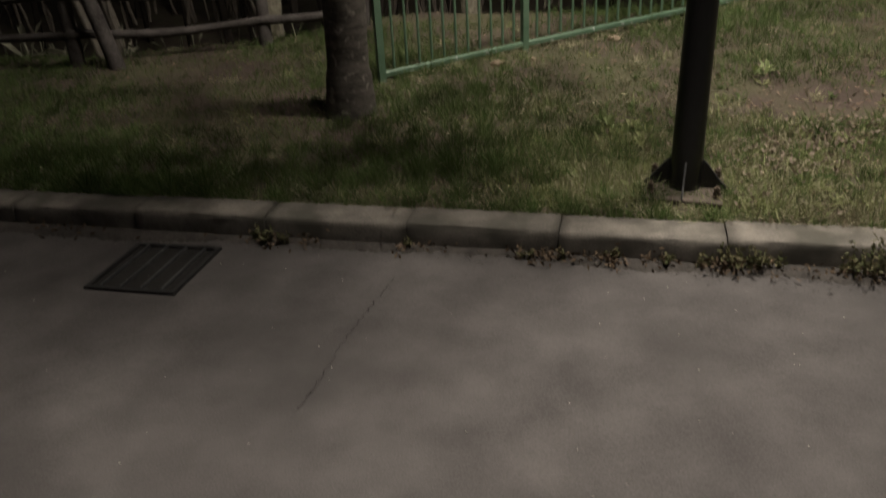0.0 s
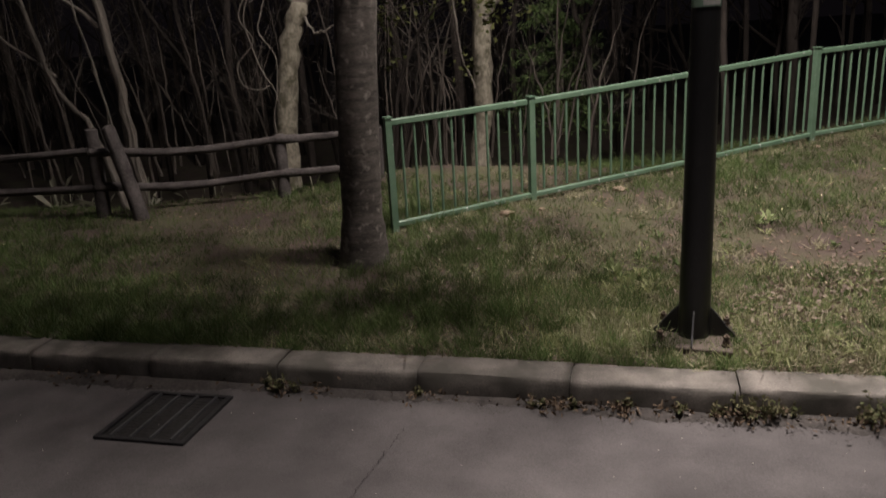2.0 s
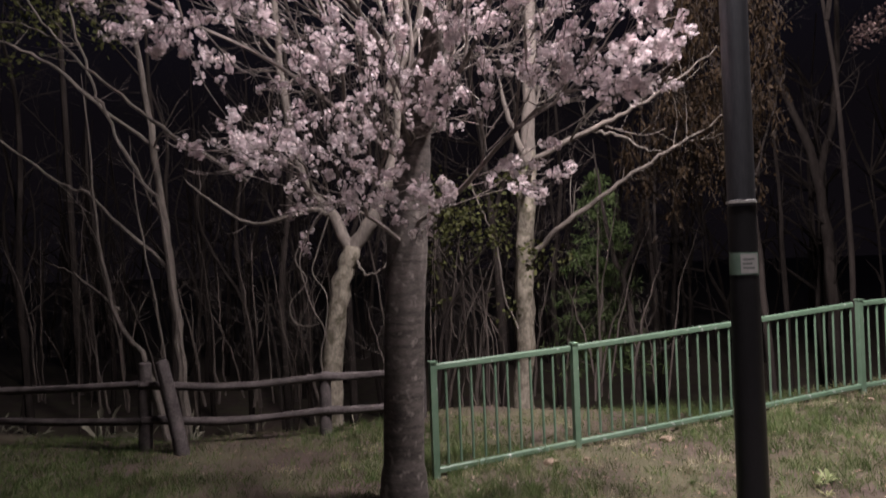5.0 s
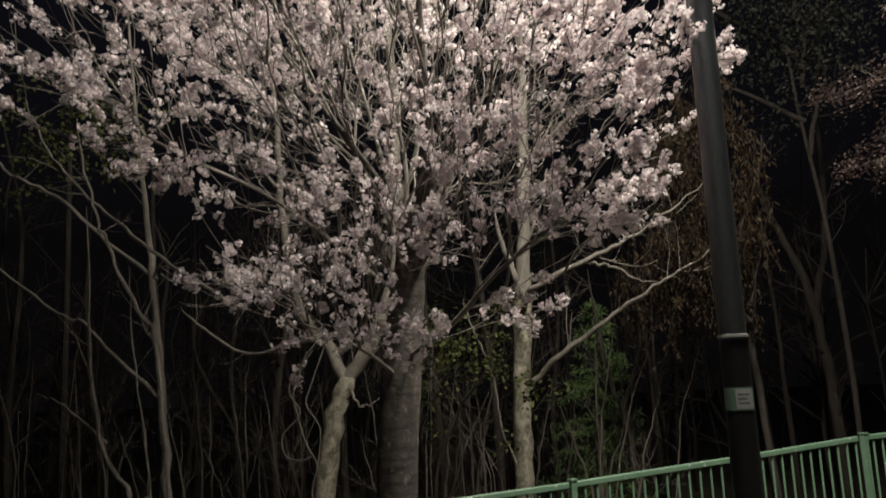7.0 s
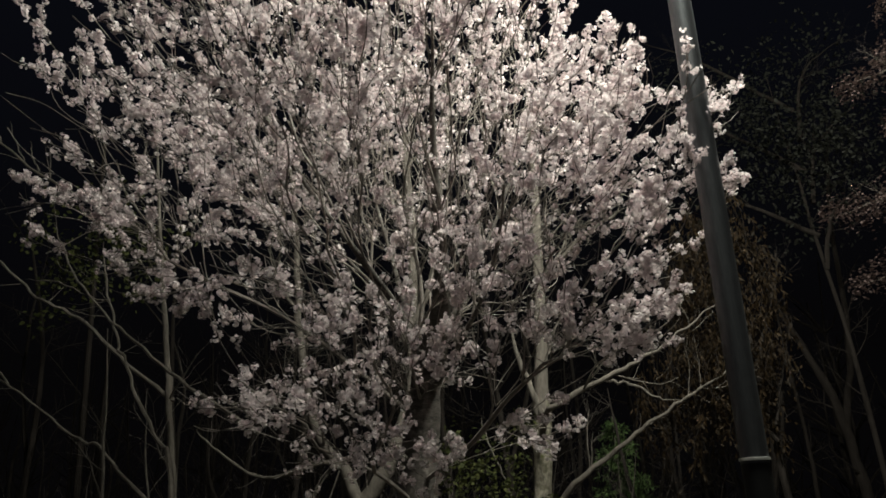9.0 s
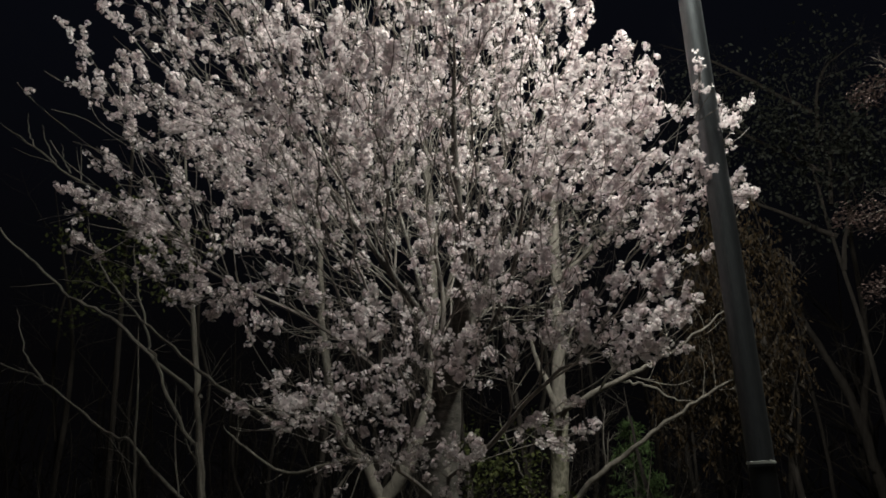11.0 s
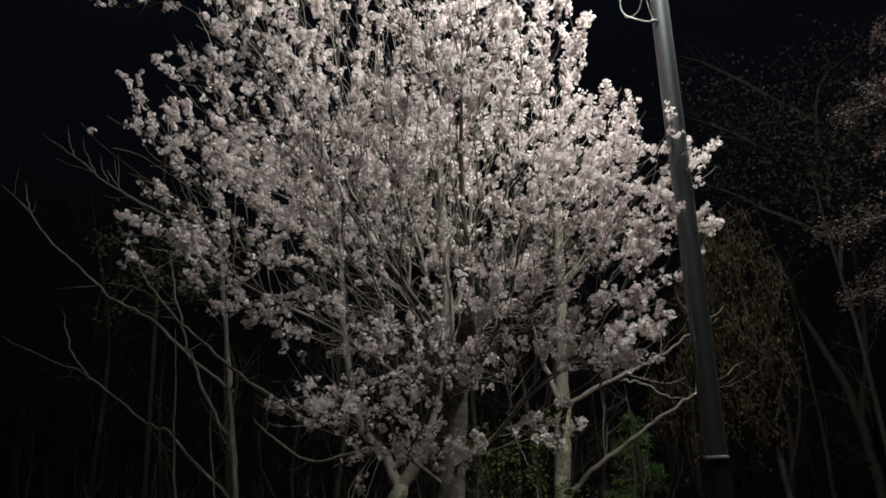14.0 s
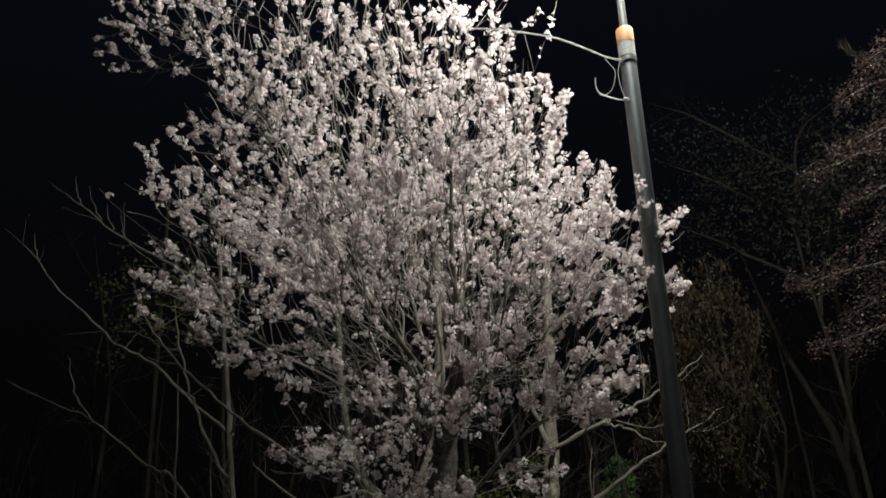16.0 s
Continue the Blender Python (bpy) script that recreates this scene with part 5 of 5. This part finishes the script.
def bare_patch(x, y):
    """Where the turf is worn to soil: by the lamp's far side and towards the wood."""
    worn = 1.5 * np.exp(-(((x - 1.8) / 1.5) ** 2 + ((y - 6.2) / 0.36) ** 2)) + 0.7 * np.exp(-(((x + 0.45) / 0.22) ** 2 + ((y - 5.55) / 0.12) ** 2))
    wood = np.clip((y - 8.0 - 0.55 * np.clip(x + 1.0, 0, 9)) / 1.1, 0, 1)
    return np.clip(worn + wood, 0, 1)


def blades(count, tall, wide, seed, dry):
    x = rng.uniform(-7.6, 4.8, count)
    y = KERB_BACK - 0.03 + 7.8 * rng.uniform(0, 1, count) ** 1.45
    f = field(x, y, seed)
    clump = field(9.0 * x, 9.0 * y, seed + 40) + 0.7 * field(22.0 * x, 22.0 * y, seed + 50)
    keep = (rng.uniform(0, 1, count) < np.clip(0.68 + 0.36 * f + 0.5 * np.exp(-((x - 0.5) ** 2 + (y - 4.9) ** 2) / 1.3), 0.08, 1)) & (rng.uniform(0, 1, count) > bare_patch(x, y) * (0.95 if not dry else 0.92)) & ((x - 0.48) ** 2 + (y - 4.72) ** 2 > 0.19 ** 2)
    keep &= rng.uniform(0, 1, count) < np.clip(0.72 + 0.35 * clump, 0.12, 1)
    if dry:
        keep &= rng.uniform(0, 1, count) < np.clip(0.62 + 0.3 * x, 0.35, 1)
    x, y, f, clump = x[keep], y[keep], f[keep], clump[keep]
    z = ground_z(x, np.maximum(y, 4.25))
    n = len(x)
    a, lean = rng.uniform(0, 6.28, n), rng.normal(0, 0.55, (n, 2)) * (1.8 if dry else 1)
    h = tall * rng.uniform(0.4, 1.3, n) * (1 + 0.3 * f) * np.clip(1 + 0.45 * clump, 0.35, 2.2)
    base, side = np.stack([x, y, z - 0.005], 1), np.stack([np.cos(a), np.sin(a), 0 * a], 1) * wide
    tip = base + np.stack([lean[:, 0] * h, lean[:, 1] * h, h * (1.0 - 0.25 * dry)], 1)
    g = Geo()
    g.many(np.stack([base - side, base + side, tip], 1), [(0, 1, 2)])
    return g


def tufts(places, count, tall, seed):
    """Clumps of long arching blades."""
    r = np.random.default_rng(seed)
    g = Geo()
    for x, y in places:
        n = int(count * r.uniform(0.5, 1.3))
        a, out = r.uniform(0, 6.28, n), np.abs(r.normal(0, 0.9, n))
        h = tall * r.uniform(0.4, 1.15) * r.uniform(0.5, 1.1, n)
        c = np.stack([x + r.normal(0, 0.05, n), y + r.normal(0, 0.05, n), np.full(n, float(ground_z(x, max(y, 4.3))) - 0.005)], 1)
        d = np.stack([np.cos(a), np.sin(a), 0 * a], 1)
        turn = r.uniform(0, 6.28, n)
        s_ = np.stack([np.cos(turn), np.sin(turn), 0 * a], 1) * r.uniform(0.0035, 0.0075, n)[:, None]
        tip = c + d * (out * h * 1.3)[:, None] + np.array([0, 0, 1]) * (h * (0.95 - 0.3 * out.clip(0, 1)))[:, None]
        g.many(np.stack([c - s_, c + s_, tip], 1), [(0, 1, 2)])
    return g


tagged(part("grass", blades(450000, 0.068, 0.0034, 3, 0), M_GRASS, smooth=False), "short uneven green turf on the bank", "grass", kind="stuff")
tagged(part("dry_grass", blades(230000, 0.06, 0.0032, 4, 1), M_DRYGRASS, smooth=False), "dry straw-coloured grass in the turf", "grass", kind="stuff")

spots3 = [(x, y) for x, y in zip(rng.normal(0.25, 0.75, 120), rng.uniform(4.36, 6.3, 120))] + [(x, 4.33 + abs(rng.normal(0, 0.1))) for x in rng.uniform(-3, 3.5, 60)] + [(x, y) for x, y in zip(rng.uniform(0.7, 4, 260), 4.36 + 1.5 * rng.uniform(0, 1, 260) ** 1.4)] + [(x, y) for x, y in zip(rng.normal(0.3, 0.45, 120), 4.36 + 0.7 * rng.uniform(0, 1, 120))] + [(x, y) for x, y in zip(rng.normal(-0.1, 0.35, 150), 4.4 + 1.1 * rng.uniform(0, 1, 150))] + [(x, y) for x, y in zip(rng.uniform(-4, 3, 80), rng.uniform(5, 8.5, 80))]
fence_line = []
for (xa, ya), (xb, yb) in zip(POSTS[:4], POSTS[1:5]):
    for u in rng.uniform(0, 1, 22):
        fence_line.append((xa + (xb - xa) * u + rng.normal(0.04, 0.05), ya + (yb - ya) * u - abs(rng.normal(0.04, 0.05))))
spots3 = [p for p in spots3 if (p[0] - 0.48) ** 2 + (p[1] - 4.64) ** 2 > 0.07]
tagged(part("grass_tufts", tufts(spots3[::2], 34, 0.105, 83), M_TUFT, smooth=False), "longer green tufts of grass in the turf", "grass", kind="stuff")
tagged(part("dry_tufts", tufts(spots3[1::2] + spots3[::3] + fence_line, 40, 0.095, 84), M_STRAW, smooth=False), "pale dry tufts of grass in the turf", "grass", kind="stuff")

litter = Geo()
n = 16000
x, y = rng.uniform(-1.5, 5, n), rng.uniform(4.3, 9, n)
w = np.exp(-(((x - 2.1) / 1.3) ** 2 + ((y - 5.5) / 0.5) ** 2)) + 0.2 * np.exp(-(((x - 0.9) / 0.5) ** 2 + ((y - 4.7) / 0.4) ** 2)) + 0.07
keep = rng.uniform(0, 1, n) < w
x, y = x[keep], y[keep]
leaves(litter, rng, np.stack([x, y, ground_z(x, y) + 0.008], 1), 0.042, 0.012, flat=0.9)
n = 900
x, y = rng.uniform(-9, 3, n), rng.uniform(6.6, 10, n)
leaves(litter, rng, np.stack([x, y, ground_z(x, y) + 0.01], 1), 0.05, 0.014, flat=0.85)
n = 2600
x, y = rng.normal(1.8, 0.9, n), rng.normal(5.3, 0.45, n)
x, y = np.concatenate([x, rng.normal(0.9, 0.28, 420), rng.normal(-0.2, 0.5, 90)]), np.concatenate([y, rng.normal(4.62, 0.2, 420), rng.normal(5.5, 0.35, 90)])
ok = (field(4.0 * x, 4.0 * y, 91) + rng.normal(0, 0.35, len(x)) > 0.25) & (y > 4.34) & ((x - 0.48) ** 2 + (y - 4.64) ** 2 > 0.06)
x, y = x[ok], y[ok]
pale_litter = Geo()
leaves(pale_litter, rng, np.stack([x, y, ground_z(x, y) + rng.uniform(0.01, 0.045, len(x))], 1), 0.05, 0.013, flat=0.3)
tagged(part("pale_leaves", pale_litter, M_PALEDEAD, smooth=False), "pale pinkish dead leaves lying on the turf", "dead leaves", kind="stuff")
tagged(part("dead_leaves", litter, M_DEADLEAF, smooth=False), "scattered brown dead leaves on the bank", "dead leaves", kind="stuff")
drift = Geo()
x = np.concatenate([rng.normal(m, s, k) for m, s, k in ((0.66, 0.10, 150), (0.32, 0.05, 45), (0.04, 0.05, 60), (-0.32, 0.08, 90), (-0.12, 0.1, 40), (-1.1, 0.08, 30), (-1.75, 0.06, 30), (-1.98, 0.05, 50), (1.5, 0.2, 160), (-3.4, 0.2, 50), (0.3, 1.4, 130))])
n = len(x)
y = KERB_Y - np.abs(rng.normal(0.02, 0.065, n)) - 0.012
leaves(drift, rng, np.stack([x, y, 0.014 + np.abs(rng.normal(0, 0.02, n))], 1), 0.04, 0.009, flat=0.1)
tagged(part("gutter_leaves", drift, M_WETLEAF, smooth=False), "dead leaves drifted along the foot of the kerb", "dead leaves", kind="stuff")


def weed(x, y, z, size, count, name, label, group, material, seed, up=0.6, slim=0.1):
    r = np.random.default_rng(seed)
    g = Geo()
    n = count
    a, e = r.uniform(0, 6.28, n), r.uniform(0.15, 1.0, n) * up
    d = np.stack([np.cos(a) * np.cos(e), np.sin(a) * np.cos(e), np.sin(e)], 1)
    s = np.stack([-np.sin(a), np.cos(a), 0 * a], 1)
    ln = (size * r.uniform(0.5, 1.1, n))[:, None]
    c = np.zeros((n, 3))
    v = np.stack([0.35 * ln * d + slim * 0.7 * ln * s, 0.7 * ln * d + slim * ln * s, ln * d - np.array([0, 0, 0.15]) * ln,
                  0.7 * ln * d - slim * ln * s, 0.35 * ln * d - slim * 0.7 * ln * s], 1)
    g.add(np.concatenate([[(0, 0, 0)], v.reshape(-1, 3)]), [(0, *range(1 + 5 * i, 6 + 5 * i)) for i in range(n)])
    ob = tagged(part(name, g, material, smooth=False), label, "weed", group)
    ob.location = (x, y, z)
    return ob


for k in range(130):
    while True:
        x, y = rng.uniform(-0.6, 3.4), rng.uniform(4.4, 6.8)
        if (x - 0.48) ** 2 + (y - 4.64) ** 2 > 0.12 and rng.uniform() < 0.25 + 0.75 * math.exp(-((y - 5.0) / 0.7) ** 2):
            break
    weed(x, y, float(ground_z(x, y)), rng.uniform(0.045, 0.11), int(rng.integers(9, 20)), "weed", "low green weed with narrow leaves in the turf", "weeds on the bank", M_TUFT if k % 3 == 0 else M_DARKWEED, 200 + k, 0.9, 0.075)


def bushy_weed(x, y, size, stems, seed):
    """A clump of thin upright stalks with small leaves all along them."""
    r = np.random.default_rng(seed)
    weed_ob = thing("gutter_weed", "bushy olive-green weed growing from the gutter by the kerb", "weed", "weeds in the gutter", (x, y, 0.0))
    stalks, leaf = Geo(), Geo()
    for _ in range(stems):
        a, out, high = r.uniform(0, 6.28), abs(r.normal(0, 0.35)), size * r.uniform(0.45, 1.1)
        u = np.linspace(0, 1, 6)[:, None]
        line = np.array([r.normal(0, 0.25 * size), r.normal(0, 0.1 * size), 0.0]) + u * np.array([0, 0, high]) + u ** 2 * high * out * np.array([math.cos(a), math.sin(a), -0.25])
        stalks.tube(line, [0.0022, 0.002, 0.0018, 0.0015, 0.0012, 0.0008], 4, cap=False)
        n = int(6 + 42 * high)
        t = r.uniform(0.15, 1, n)
        at = np.stack([np.interp(t, u[:, 0], line[:, c]) for c in range(3)], 1)
        leaves(leaf, r, at, 0.034, 0.0075, droop=-0.35)
    part("stem", stalks, M_WEED, weed_ob, kind="stuff")
    part("foliage", leaf, M_WEED, weed_ob, smooth=False, kind="stuff")


for k, (x, size, stems) in enumerate(((1.26, 0.10, 7), (1.34, 0.17, 10), (1.44, 0.21, 13), (1.55, 0.24, 14), (1.66, 0.20, 12), (1.8, 0.16, 10), (0.92, 0.09, 7), (0.82, 0.12, 9), (0.73, 0.14, 10), (0.65, 0.13, 9), (0.56, 0.08, 6), (0.34, 0.07, 5), (0.06, 0.08, 5), (-0.22, 0.06, 5), (-0.42, 0.08, 6), (-1.12, 0.06, 4), (-1.9, 0.10, 6), (-2.0, 0.13, 8), (-2.1, 0.09, 6))):
    bushy_weed(x, KERB_Y - 0.035 - 0.02 * (k % 3), size, stems, 400 + k)
for k, (x, y) in enumerate(((1.12, 6.75), (1.22, 6.8), (0.0, 5.55), (-0.05, 5.7), (0.1, 5.45))):
    weed(x, y, float(ground_z(x, y)), 0.15, 12, "leafy_weed", "upright pale green weed on the bank", "upright weeds", M_PALELEAF, 430 + k, 1.5)
for k in range(9):
    x, y = 0.1 + 0.16 * math.sin(2.4 * k), 5.22 + 0.04 * k
    weed(x, y, float(ground_z(x, y)), 0.10 + 0.012 * (k % 5), 14, "weed", "clump of pale broad-leaved weed in the turf", "weeds on the bank", M_TUFT, 470 + k, 1.4, 0.11)
for k in range(22):
    x = rng.uniform(-9, -2.9)
    y = 7.3 + 0.45 * max(0.0, x + 5.5) + 0.16 * max(0.0, -x - 5.5) + rng.uniform(0.05, 0.5)
    weed(x, y, float(ground_z(x, y)), rng.uniform(0.15, 0.6), int(rng.integers(2, 5)), "leafy_shoot", "pale young shoot at the wood's edge", "shoots behind the log fence", M_SHOOT, 450 + k, 1.55, 0.028)
weed(-6.55, 7.6, float(ground_z(-6.55, 7.6)), 0.45, 3, "leafy_shoot", "pale young shoot at the wood's edge", "shoots behind the log fence", M_SHOOT, 499, 1.5, 0.13)


def rough_stone(x, y, sx, sy, sz, seed):
    r = np.random.default_rng(seed)
    bm = bmesh.new()
    bmesh.ops.create_icosphere(bm, subdivisions=2, radius=1.0)
    for v in bm.verts:
        v.co = Vector((v.co.x * sx, v.co.y * sy, v.co.z * sz)) * (1 + r.normal(0, 0.08))
    ob = tagged(part("stone", bm, M_STONE), "rough tan stone lying by the fence's foot", "stone", "stones by the fence")
    ob.location = (x, y, float(ground_z(x, y)) + sz * 0.3)


for k, (x, y, w) in enumerate(((-0.03, 7.85, 0.075), (-1.05, 7.03, 0.08), (-0.75, 7.2, 0.04), (0.9, 8.5, 0.05), (2.1, 9.3, 0.05))):
    rough_stone(x, y, w, w * 0.7, w * 0.5, 500 + k)

# grit on the road
grit, n = Geo(), 220
x, y, s = rng.uniform(-5, 4, n), rng.uniform(0.5, 3.95, n), rng.uniform(0.002, 0.0055, n)
corner = np.array([(1, 0, 0), (-0.5, 0.87, 0), (-0.5, -0.87, 0), (0.1, 0.1, 1.1)])
grit.many(corner[None] * s[:, None, None] + np.stack([x, y, 0 * x + 0.001], 1)[:, None], [(0, 1, 3), (1, 2, 3), (2, 0, 3)])
tagged(part("grit", grit, M_GRIT, smooth=False), "pale grit lying on the asphalt", "grit", kind="stuff")
